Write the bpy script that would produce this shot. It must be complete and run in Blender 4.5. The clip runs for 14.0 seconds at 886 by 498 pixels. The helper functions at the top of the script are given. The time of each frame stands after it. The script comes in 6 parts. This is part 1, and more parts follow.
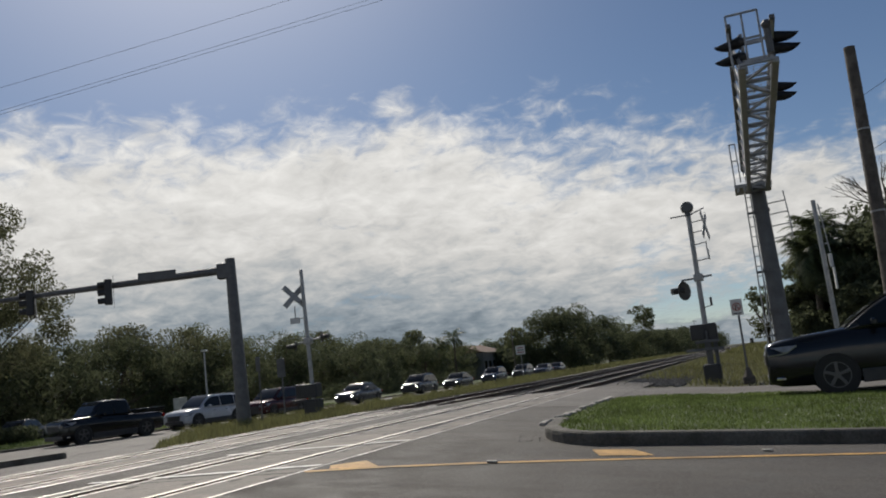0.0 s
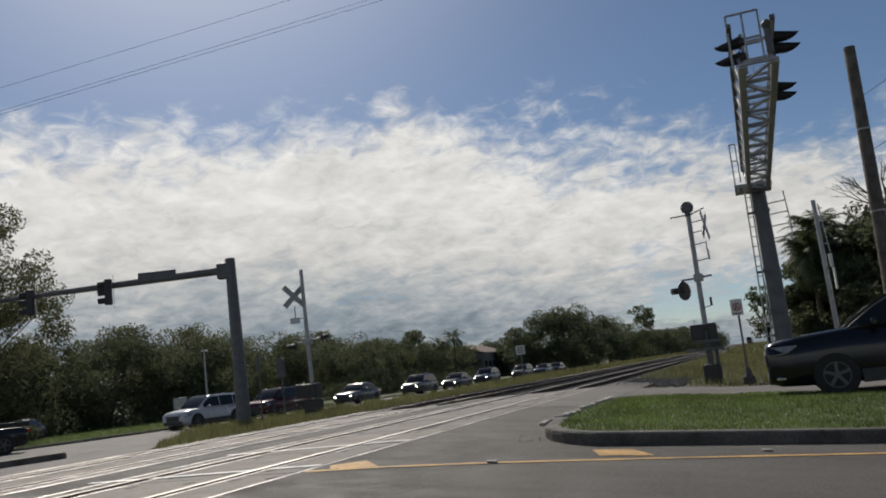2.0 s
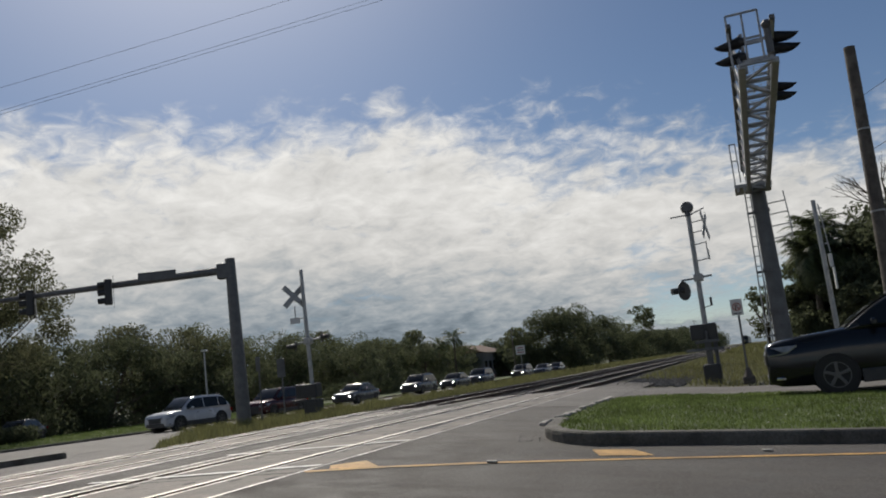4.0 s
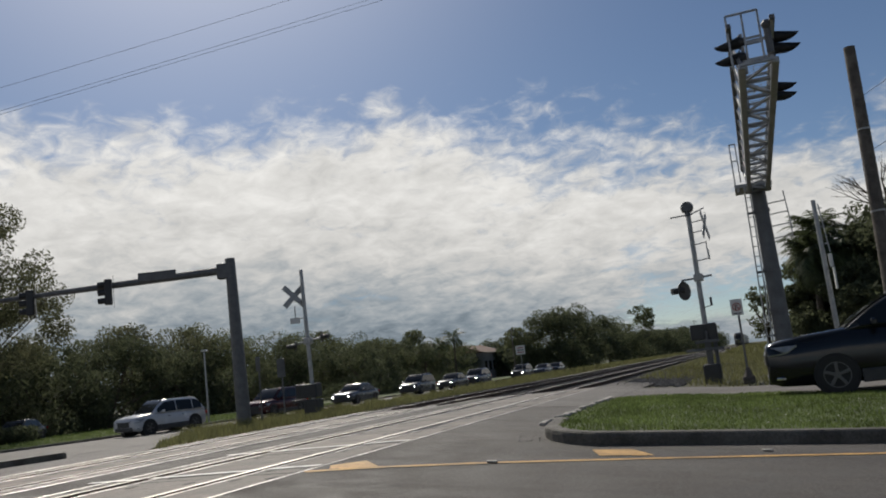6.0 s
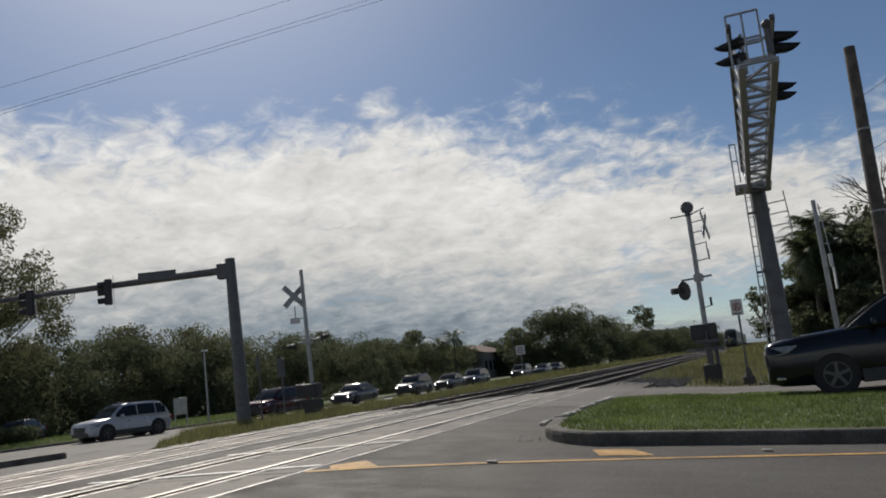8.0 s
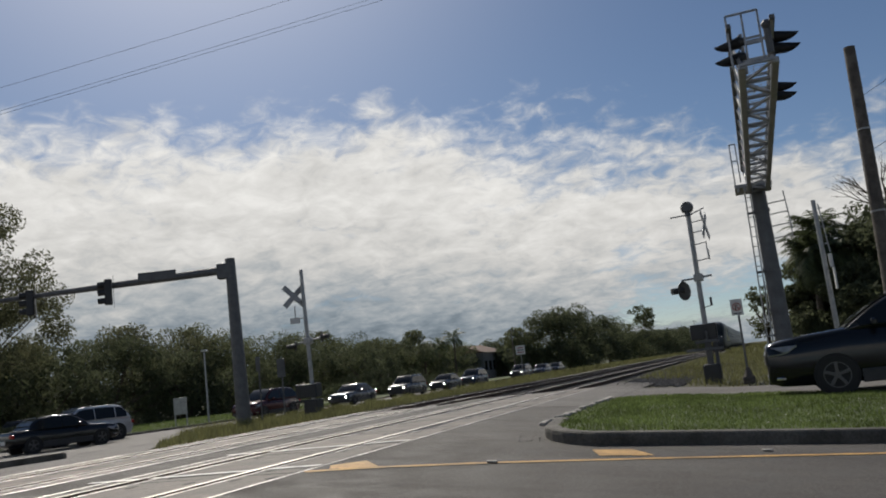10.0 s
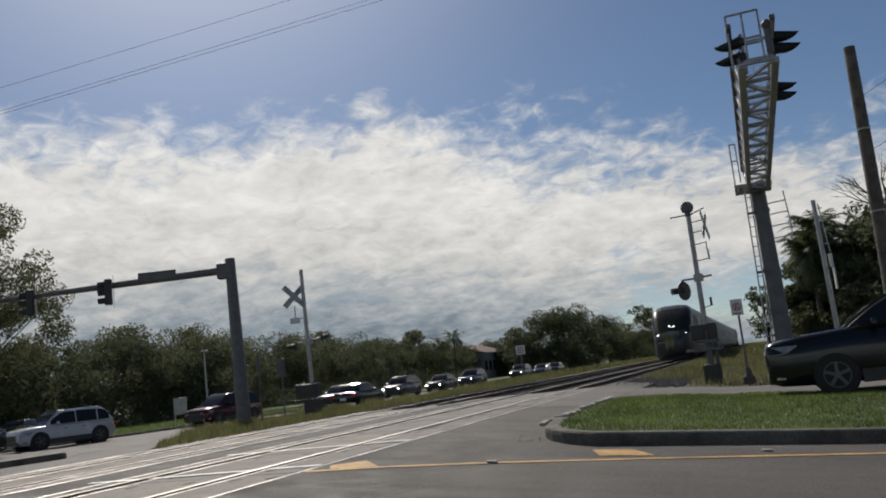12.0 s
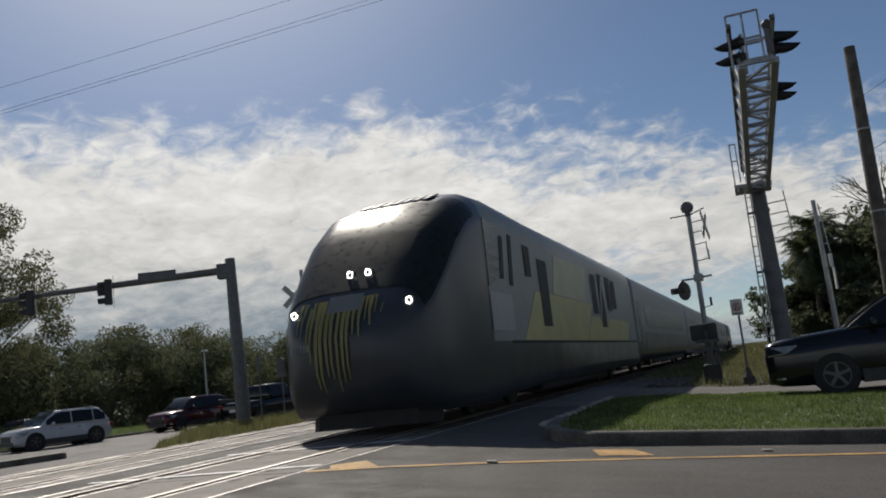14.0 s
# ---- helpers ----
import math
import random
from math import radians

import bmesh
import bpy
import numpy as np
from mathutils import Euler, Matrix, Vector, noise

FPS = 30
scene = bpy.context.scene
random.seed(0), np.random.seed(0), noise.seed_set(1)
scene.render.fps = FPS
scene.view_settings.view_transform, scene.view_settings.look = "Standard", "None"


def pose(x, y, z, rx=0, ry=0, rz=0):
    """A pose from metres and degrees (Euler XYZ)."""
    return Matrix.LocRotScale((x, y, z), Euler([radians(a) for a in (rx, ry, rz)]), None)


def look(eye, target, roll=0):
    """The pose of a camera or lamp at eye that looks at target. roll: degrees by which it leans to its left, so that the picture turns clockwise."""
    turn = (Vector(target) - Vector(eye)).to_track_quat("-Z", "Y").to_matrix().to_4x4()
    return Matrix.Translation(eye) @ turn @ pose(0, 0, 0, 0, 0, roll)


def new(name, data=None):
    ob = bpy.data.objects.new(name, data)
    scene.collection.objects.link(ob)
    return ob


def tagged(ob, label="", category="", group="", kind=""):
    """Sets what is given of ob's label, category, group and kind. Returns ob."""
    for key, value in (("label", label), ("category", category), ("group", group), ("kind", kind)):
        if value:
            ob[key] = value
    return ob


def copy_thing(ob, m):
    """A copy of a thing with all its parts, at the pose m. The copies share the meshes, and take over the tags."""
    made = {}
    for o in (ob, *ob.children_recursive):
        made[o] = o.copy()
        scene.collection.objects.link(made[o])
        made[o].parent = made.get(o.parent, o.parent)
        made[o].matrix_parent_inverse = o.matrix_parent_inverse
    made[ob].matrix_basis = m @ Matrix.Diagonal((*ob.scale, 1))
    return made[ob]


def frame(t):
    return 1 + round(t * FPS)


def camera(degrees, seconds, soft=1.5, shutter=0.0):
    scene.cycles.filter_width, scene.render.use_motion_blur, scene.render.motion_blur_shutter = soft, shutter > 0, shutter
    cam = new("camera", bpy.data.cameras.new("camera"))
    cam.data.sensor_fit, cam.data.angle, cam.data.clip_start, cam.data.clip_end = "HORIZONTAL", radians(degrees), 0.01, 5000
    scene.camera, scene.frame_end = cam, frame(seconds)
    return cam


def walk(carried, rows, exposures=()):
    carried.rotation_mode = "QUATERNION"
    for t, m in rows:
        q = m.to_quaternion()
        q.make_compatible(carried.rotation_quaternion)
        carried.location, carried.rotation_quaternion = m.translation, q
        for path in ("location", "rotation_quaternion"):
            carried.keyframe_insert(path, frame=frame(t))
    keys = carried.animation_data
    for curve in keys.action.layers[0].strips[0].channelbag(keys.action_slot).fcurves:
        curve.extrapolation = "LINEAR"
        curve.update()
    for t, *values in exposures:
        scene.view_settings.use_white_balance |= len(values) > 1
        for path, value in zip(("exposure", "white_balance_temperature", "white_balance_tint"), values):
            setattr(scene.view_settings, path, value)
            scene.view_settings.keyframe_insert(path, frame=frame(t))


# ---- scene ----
cam = camera(56.8, 14.0, soft=1.9)
EYE = (0.0, 0.0, 1.38)
STAND = look(EYE, (-34.040934, 92.797268, 1.38 + 15.161854), roll=-6.2)
walk(cam, [(0.0, STAND), (14.0, STAND)])

# ---- light ----
SUN_DIR = Vector((-0.445, 0.595, 0.669)).normalized()
SUN_EL, SUN_AZ = math.asin(SUN_DIR.z), math.atan2(SUN_DIR.x, SUN_DIR.y)
scene.view_settings.exposure = 0.0

world = bpy.data.worlds.new("sky")
scene.world = world
world.use_nodes = True
wn, wl = world.node_tree.nodes, world.node_tree.links
bg = wn["Background"]
sky = wn.new("ShaderNodeTexSky")
sky.sky_type = "NISHITA"
sky.sun_disc = False
sky.sun_elevation, sky.sun_rotation = SUN_EL, SUN_AZ
sky.air_density, sky.dust_density, sky.ozone_density = 0.85, 0.2, 3.2
bg.inputs[1].default_value = 0.060
# hazy aureole round the sun
geo = wn.new("ShaderNodeTexCoord")
dot = wn.new("ShaderNodeVectorMath")
dot.operation = "DOT_PRODUCT"
dot.inputs[1].default_value = SUN_DIR
wl.new(geo.outputs["Generated"], dot.inputs[0])
near = wn.new("ShaderNodeMath")
near.operation, near.use_clamp = "MAXIMUM", True
wl.new(dot.outputs["Value"], near.inputs[0])
power = wn.new("ShaderNodeMath")
power.operation = "POWER"
power.inputs[1].default_value = 20.0
wl.new(near.outputs[0], power.inputs[0])
tint = wn.new("ShaderNodeVectorMath")
tint.operation = "SCALE"
tint.inputs[0].default_value = (8.4, 7.8, 7.2)
wl.new(power.outputs[0], tint.inputs["Scale"])
total = wn.new("ShaderNodeVectorMath")
total.operation = "ADD"
wl.new(sky.outputs[0], total.inputs[0])
wl.new(tint.outputs[0], total.inputs[1])
wl.new(total.outputs[0], bg.inputs[0])

sun = new("sun", bpy.data.lights.new("sun", "SUN"))
sun.data.energy, sun.data.angle, sun.data.color = 3.5, radians(0.6), (1.0, 0.93, 0.82)
sun.matrix_world = look((0, 0, 0), -SUN_DIR)


# ---- materials ----
def srgb(r, g, b):
    return tuple((c / 12.92 if c <= 0.04045 else ((c + 0.055) / 1.055) ** 2.4) for c in (r, g, b))


def mat(name, base, rough=0.6, metal=0.0, vary=0.25, scale=6.0, grain=60.0, bump=0.15, tint=None, rnd=0.0, island=0.0,
        trans=0.0, glow=0.0, spec=None):
    """Base colour broken up at two scales, with a fine bump. tint: a second colour for the large patches."""
    m = bpy.data.materials.new(name)
    m.use_nodes = True
    n, l = m.node_tree.nodes, m.node_tree.links
    b = n["Principled BSDF"]
    b.inputs["Roughness"].default_value = rough
    b.inputs["Metallic"].default_value = metal
    if spec is not None:
        b.inputs["Specular IOR Level"].default_value = spec
    co = n.new("ShaderNodeTexCoord")
    big = n.new("ShaderNodeTexNoise")
    big.inputs["Scale"].default_value = scale
    big.inputs["Detail"].default_value = 5
    fine = n.new("ShaderNodeTexNoise")
    fine.inputs["Scale"].default_value = grain
    fine.inputs["Detail"].default_value = 3
    l.new(co.outputs["Object"], big.inputs["Vector"])
    l.new(co.outputs["Object"], fine.inputs["Vector"])
    mix = n.new("ShaderNodeMix")
    mix.data_type = "RGBA"
    lo = tuple(c * (1 - vary) for c in base)
    hi = tint or tuple(min(1, c * (1 + vary)) for c in base)
    mix.inputs[6].default_value, mix.inputs[7].default_value = (*lo, 1), (*hi, 1)
    ramp = n.new("ShaderNodeMapRange")
    ramp.inputs[1].default_value, ramp.inputs[2].default_value = 0.3, 0.7
    l.new(big.outputs[0], ramp.inputs[0])
    l.new(ramp.outputs[0], mix.inputs[0])
    val = n.new("ShaderNodeMapRange")
    val.inputs[1].default_value, val.inputs[2].default_value = 0.25, 0.75
    val.inputs[3].default_value, val.inputs[4].default_value = 1 - vary * 0.6, 1 + vary * 0.6
    l.new(fine.outputs[0], val.inputs[0])
    last = val.outputs[0]
    for amount, node, out in ((rnd, "ShaderNodeObjectInfo", "Random"), (island, "ShaderNodeNewGeometry", "Random Per Island")):
        if amount:
            src = n.new(node)
            mr = n.new("ShaderNodeMapRange")
            mr.inputs[3].default_value, mr.inputs[4].default_value = 1 - amount, 1 + amount
            l.new(src.outputs[out], mr.inputs[0])
            mul = n.new("ShaderNodeMath")
            mul.operation = "MULTIPLY"
            l.new(last, mul.inputs[0])
            l.new(mr.outputs[0], mul.inputs[1])
            last = mul.outputs[0]
    sc = n.new("ShaderNodeVectorMath")
    sc.operation = "SCALE"
    l.new(mix.outputs[2], sc.inputs[0])
    l.new(last, sc.inputs["Scale"])
    l.new(sc.outputs[0], b.inputs["Base Color"])
    rr = n.new("ShaderNodeMapRange")
    rr.inputs[3].default_value, rr.inputs[4].default_value = max(0.02, rough - 0.12 * (vary > 0.05)), min(1, rough + 0.12 * (vary > 0.05))
    l.new(big.outputs[0], rr.inputs[0])
    l.new(rr.outputs[0], b.inputs["Roughness"])
    if bump:
        bp = n.new("ShaderNodeBump")
        bp.inputs["Strength"].default_value = bump
        bp.inputs["Distance"].default_value = 0.02
        l.new(fine.outputs[0], bp.inputs["Height"])
        l.new(bp.outputs[0], b.inputs["Normal"])
    if glow:
        b.inputs["Emission Color"].default_value = (*base, 1)
        b.inputs["Emission Strength"].default_value = glow
    if trans:
        tr = n.new("ShaderNodeBsdfTranslucent")
        l.new(sc.outputs[0], tr.inputs[0])
        mx = n.new("ShaderNodeMixShader")
        mx.inputs[0].default_value = trans
        l.new(b.outputs[0], mx.inputs[1])
        l.new(tr.outputs[0], mx.inputs[2])
        l.new(mx.outputs[0], n["Material Output"].inputs[0])
    return m


def road_mat(name, dark, pale, chip):
    """Asphalt: broad worn patches drawn out along the traffic, finer blotches, and pale stone chips in a dark binder."""
    m = bpy.data.materials.new(name)
    m.use_nodes = True
    n, l = m.node_tree.nodes, m.node_tree.links
    b = n["Principled BSDF"]
    co = n.new("ShaderNodeTexCoord")
    turn = n.new("ShaderNodeMapping")
    turn.inputs["Rotation"].default_value = (0, 0, radians(-22))
    turn.inputs["Scale"].default_value = (0.35, 1.4, 1.0)
    l.new(co.outputs["Object"], turn.inputs["Vector"])

    def noise(scale, detail, src, rough=0.6):
        t = n.new("ShaderNodeTexNoise")
        t.inputs["Scale"].default_value, t.inputs["Detail"].default_value, t.inputs["Roughness"].default_value = scale, detail, rough
        l.new(src, t.inputs["Vector"])
        return t.outputs[0]

    def ramp(v, a, b_, c, d):
        r = n.new("ShaderNodeMapRange")
        for i, x in enumerate((a, b_, c, d)):
            r.inputs[i + 1].default_value = x
        l.new(v, r.inputs[0])
        return r.outputs[0]
    streak, blotch = noise(0.9, 6, turn.outputs[0]), noise(2.3, 6, co.outputs["Object"])
    grit, fine = noise(34.0, 4, co.outputs["Object"], 0.75), noise(95.0, 2, co.outputs["Object"])
    mix = n.new("ShaderNodeMix")
    mix.data_type = "RGBA"
    mix.inputs[6].default_value, mix.inputs[7].default_value = (*dark, 1), (*pale, 1)
    l.new(ramp(streak, 0.36, 0.64, 0.0, 1.0), mix.inputs[0])
    amp = n.new("ShaderNodeMath")
    amp.operation = "MULTIPLY"
    l.new(ramp(blotch, 0.32, 0.68, 0.78, 1.22), amp.inputs[0])
    l.new(ramp(grit, 0.36, 0.64, 0.55, 1.45), amp.inputs[1])
    sc = n.new("ShaderNodeVectorMath")
    sc.operation = "SCALE"
    l.new(mix.outputs[2], sc.inputs[0])
    l.new(amp.outputs[0], sc.inputs["Scale"])
    chips = n.new("ShaderNodeMix")
    chips.data_type = "RGBA"
    chips.inputs[7].default_value = (*chip, 1)
    l.new(ramp(fine, 0.64, 0.72, 0.0, 0.8), chips.inputs[0])
    l.new(sc.outputs[0], chips.inputs[6])
    l.new(chips.outputs[2], b.inputs["Base Color"])
    l.new(ramp(blotch, 0.3, 0.7, 0.68, 0.92), b.inputs["Roughness"])
    bp = n.new("ShaderNodeBump")
    bp.inputs["Strength"].default_value, bp.inputs["Distance"].default_value = 0.9, 0.012
    l.new(grit, bp.inputs["Height"])
    l.new(bp.outputs[0], b.inputs["Normal"])
    return m


ASPHALT = road_mat("asphalt", (0.050, 0.043, 0.037), (0.080, 0.072, 0.064), (0.30, 0.28, 0.25))
ASPHALT_PALE = road_mat("worn asphalt", (0.098, 0.090, 0.082), (0.142, 0.132, 0.121), (0.32, 0.30, 0.27))
ASPHALT_TAR = road_mat("tarred asphalt", (0.034, 0.029, 0.025), (0.056, 0.049, 0.043), (0.22, 0.20, 0.18))
CONCRETE = mat("concrete", (0.30, 0.28, 0.25), 0.7, vary=0.25, scale=2.0, grain=50, bump=0.3, rnd=0.12)
CROSSING = mat("crossing concrete", (0.108, 0.092, 0.077), 0.74, vary=0.6, scale=1.6, grain=35, bump=0.5, rnd=0.22)
KERB = mat("kerb concrete", (0.105, 0.096, 0.076), 0.85, vary=0.5, scale=2.2, grain=30, bump=0.6, tint=(0.15, 0.14, 0.12))
SOIL = mat("soil and turf", (0.05, 0.058, 0.024), 0.95, vary=0.4, scale=0.5, grain=25, bump=0.8, tint=(0.078, 0.072, 0.038))
TURF = mat("turf", (0.075, 0.10, 0.03), 0.95, vary=0.4, scale=1.0, grain=40, bump=0.8)
BLADE = mat("grass blade", (0.13, 0.172, 0.055), 0.7, spec=0.2, vary=0.35, scale=0.8, grain=4, bump=0, island=0.35, trans=0.45)
DRY = mat("dry grass", (0.165, 0.165, 0.068), 0.7, vary=0.3, scale=0.4, grain=4, bump=0, island=0.35, trans=0.4)
BALLAST = mat("ballast", (0.13, 0.12, 0.11), 0.9, vary=0.4, scale=3, grain=18, bump=1.0)
STONE = mat("ballast stone", (0.17, 0.16, 0.15), 0.85, vary=0.3, scale=5, grain=40, bump=0.4, island=0.4)
RAIL = mat("rail side steel", (0.06, 0.042, 0.032), 0.8, 0.2, vary=0.3, scale=3, grain=50)
RAIL_TOP = mat("rail head steel", (0.50, 0.48, 0.45), 0.38, 1.0, vary=0.15, scale=3, grain=80, bump=0.05)
EDGE_STEEL = mat("worn edge steel", (0.44, 0.42, 0.40), 0.44, 1.0, vary=0.5, scale=1.5, grain=25, bump=0.4)
TIE = mat("sleeper", (0.10, 0.085, 0.07), 0.9, vary=0.3, scale=3, grain=30, rnd=0.25)
RUBBER = mat("black rubber", (0.018, 0.018, 0.018), 0.75, vary=0.2, scale=5, grain=40)
WHITE_PAINT = mat("worn white road paint", (0.62, 0.61, 0.58), 0.5, vary=0.2, scale=5, grain=40, bump=0.1)
YELLOW_PAINT = mat("worn yellow road paint", (0.44, 0.255, 0.075), 0.7, vary=0.45, scale=3, grain=22, bump=0.25)
GALV = mat("galvanised steel", (0.34, 0.345, 0.35), 0.42, 0.5, vary=0.2, scale=5, grain=40, bump=0.05)
GALV_DULL = mat("dull weathered zinc", (0.125, 0.13, 0.135), 0.6, 0.2, vary=0.25, scale=3, grain=30, bump=0.08)
DARK_STEEL = mat("dark painted steel", (0.12, 0.122, 0.125), 0.5, 0.2, vary=0.2, scale=5, grain=40, bump=0.05)
BLACK = mat("black paint", (0.035, 0.036, 0.038), 0.5, vary=0.2, scale=5, grain=40, bump=0.05)
SILVER = mat("aluminium paint", (0.34, 0.35, 0.36), 0.45, 0.3, vary=0.15, scale=5, grain=40, bump=0.05)
WOOD = mat("weathered pole wood", (0.12, 0.105, 0.09), 0.9, vary=0.35, scale=4, grain=30, bump=0.5)
BARK = mat("bark", (0.085, 0.068, 0.05), 0.95, vary=0.35, scale=4, grain=25, bump=0.7)
LEAF = mat("leaves", (0.105, 0.118, 0.062), 0.75, spec=0.12, vary=0.25, scale=0.5, grain=3, bump=0, island=0.2, trans=0.55)
LEAF_PALE = mat("pale leaves", (0.12, 0.125, 0.07), 0.75, spec=0.12, vary=0.25, scale=0.5, grain=3, bump=0, island=0.3, trans=0.5)
LEAF_DARK = mat("dark leaves", (0.098, 0.112, 0.064), 0.75, spec=0.1, vary=0.25, scale=0.5, grain=3, bump=0, island=0.2, trans=0.5)
FROND = mat("palm frond", (0.085, 0.105, 0.05), 0.55, spec=0.3, vary=0.3, scale=0.5, grain=3, bump=0, island=0.3, trans=0.35)
GLASS_DARK = mat("dark glass", (0.012, 0.014, 0.016), 0.08, vary=0.0, bump=0, spec=0.3)
TINTED = mat("tinted train glazing", (0.022, 0.026, 0.026), 0.3, vary=0.1, bump=0, spec=0.1)
# glow raised so the queue's headlights also stand in for sun glints
LAMP_WHITE = mat("lit lamp", (1.0, 0.97, 0.85), 0.3, vary=0, bump=0, glow=18.0)
LAMP_TRAIN = mat("lit train lamp", (1.0, 0.98, 0.88), 0.3, vary=0, bump=0, glow=13.0)
LAMP_OFF = mat("clear lamp", (0.32, 0.32, 0.33), 0.1, 0.2, vary=0.2, bump=0, spec=0.9)
LAMP_RED = mat("red lens", (0.35, 0.012, 0.01), 0.2, vary=0.05, bump=0)
CHROME = mat("chrome", (0.75, 0.75, 0.75), 0.12, 1.0, vary=0.03, bump=0)
SIGN_WHITE = mat("white sign sheet", (0.68, 0.68, 0.66), 0.5, vary=0.08, scale=4, grain=40, bump=0.02)
# red muted in the colour itself, for the veil of backlight
SIGN_RED = mat("muted red sign print", (0.34, 0.09, 0.075), 0.5, vary=0.15, scale=4, grain=40, bump=0.02)
SIGN_GREEN = mat("green sign sheet", (0.02, 0.12, 0.06), 0.5, vary=0.08, scale=4, grain=40, bump=0.02)


# ---- mesh helpers ----
def part(name, bm, material, parent=None, label="", smooth=False):
    me = bpy.data.meshes.new(name)
    bm.normal_update()
    bm.to_mesh(me)
    bm.free()
    for mm in (material if isinstance(material, (list, tuple)) else [material]):
        me.materials.append(mm)
    if smooth:
        me.polygons.foreach_set("use_smooth", [True] * len(me.polygons))
    ob = new(name, me)
    if parent:
        ob.parent = parent
    if label:
        tagged(ob, label)
    return ob


def raw(name, verts, faces, material, parent=None, smooth=False):
    me = bpy.data.meshes.new(name)
    me.from_pydata(verts, [], faces)
    me.update()
    for mm in (material if isinstance(material, (list, tuple)) else [material]):
        me.materials.append(mm)
    if smooth:
        me.polygons.foreach_set("use_smooth", [True] * len(me.polygons))
    ob = new(name, me)
    if parent:
        ob.parent = parent
    return ob


def thing(name, m, label, category, group="", kind=""):
    ob = new(name)
    ob.empty_display_size = 0.2
    ob.matrix_basis = m
    return tagged(ob, label, category, group, kind)


def box(bm, c, s, rot=None, bevel=0.0):
    m = Matrix.Translation(c) @ (rot.to_4x4() if rot else Matrix.Identity(4)) @ Matrix.Diagonal((*s, 1))
    r = bmesh.ops.create_cube(bm, size=1, matrix=m)
    if bevel:
        es = list({e for v in r["verts"] for e in v.link_edges})
        bmesh.ops.bevel(bm, geom=es, offset=bevel, segments=2, affect="EDGES", profile=0.5)
    return bm


def tube(bm, a, b, r0, r1=None, n=12):
    """A capped, tapered round bar from a to b."""
    a, b = Vector(a), Vector(b)
    r1 = r0 if r1 is None else r1
    q = (b - a).to_track_quat("Z", "Y").to_matrix().to_4x4()
    bmesh.ops.create_cone(bm, cap_ends=True, segments=n, radius1=r0, radius2=r1, depth=(b - a).length,
                          matrix=Matrix.Translation((a + b) / 2) @ q)
    return bm


def loft(bm, rings, cap=True, mat_of=None):
    """Skin closed rings of points, all of one length."""
    rows = [[bm.verts.new(p) for p in ring] for ring in rings]
    n = len(rows[0])
    for i in range(len(rows) - 1):
        for j in range(n):
            f = bm.faces.new((rows[i][j], rows[i][(j + 1) % n], rows[i + 1][(j + 1) % n], rows[i + 1][j]))
            if mat_of:
                f.material_index = mat_of(i, j)
    if cap:
        bm.faces.new(rows[0][::-1])
        bm.faces.new(rows[-1])
    return rows


def prism(bm, outline, axis_pts):
    """Extrude a closed outline (points) by the vector axis_pts."""
    v = Vector(axis_pts)
    a = [bm.verts.new(p) for p in outline]
    b = [bm.verts.new(Vector(p) + v) for p in outline]
    n = len(a)
    bm.faces.new(a[::-1])
    bm.faces.new(b)
    for j in range(n):
        bm.faces.new((a[j], a[(j + 1) % n], b[(j + 1) % n], b[j]))
    bmesh.ops.recalc_face_normals(bm, faces=bm.faces)
    return bm


BM = bmesh.new

# ---- the lie of the land ----
NEAR_EDGE, FAR_EDGE, DECK = -4.62, -11.3, 0.55


def ground_z(x, y=0.0):
    """The tracks run on a hump; behind the island the near side levels out again."""
    if x > NEAR_EDGE:
        z = max(DECK - 0.095 * (x - NEAR_EDGE), -0.06)
        k = min(1.0, max(0.0, (y - 12.5) / 4.5))
        return z + max(0.0, 0.18 - z) * k * k * (3 - 2 * k)
    if x < FAR_EDGE:
        return max(0.0, DECK - 0.044 * (FAR_EDGE - x))
    return DECK


def bend(y):
    """How far the highway swings off to the west as it nears the crossing road."""
    d = max(0.0, 48.0 - y)
    return -0.009 * d * d if d < 20 else -3.6 - 0.36 * (d - 20)


def sheet(name, xs, lo, hi, lift, material, ny=24, swing=False):
    """A paving sheet that follows the ground: for each x, from y = lo(x) to hi(x)."""
    verts, faces = [], []
    for x in xs:
        for k in range(ny + 1):
            y = lo(x) + (hi(x) - lo(x)) * k / ny
            verts.append((x + (bend(y) if swing else 0.0), y, ground_z(x, y) + lift))
    w = ny + 1
    for i in range(len(xs) - 1):
        for k in range(ny):
            a = i * w + k
            faces.append((a, a + w, a + w + 1, a + 1))
    ob = raw(name, verts, faces, material)
    return ob


def span(a, b, n):
    return [a + (b - a) * i / n for i in range(n + 1)]


xs = [-3300, -900, -300, -120, -80, -60, -50, -40, -34, -30, -27, -25, -23.8, -22, -18, -14, -11.3, -11.2, -4.72, -4.62,
      -3, -1.5, 0, 1.0, 1.81, 4, 8, 15, 30, 60, 120, 300, 900, 3300]
ys = [-3300, -900, -300, -100, -40, 0, 12, 13, 14, 15, 16, 17, 30, 60, 100, 200, 500, 900, 1600, 3300]
gv = [(x, y, ground_z(x, y) - 0.05 - (0.12 if -11.25 < x < -4.68 else 0)) for x in xs for y in ys]
gf = [(i * len(ys) + k, (i + 1) * len(ys) + k, (i + 1) * len(ys) + k + 1, i * len(ys) + k + 1)
      for i in range(len(xs) - 1) for k in range(len(ys) - 1)]
tagged(raw("ground", gv, gf, SOIL), "flat ground of sandy soil and patchy turf", "ground", kind="structure")


def kerb_y(x):
    return 11.12 + 0.31 * x


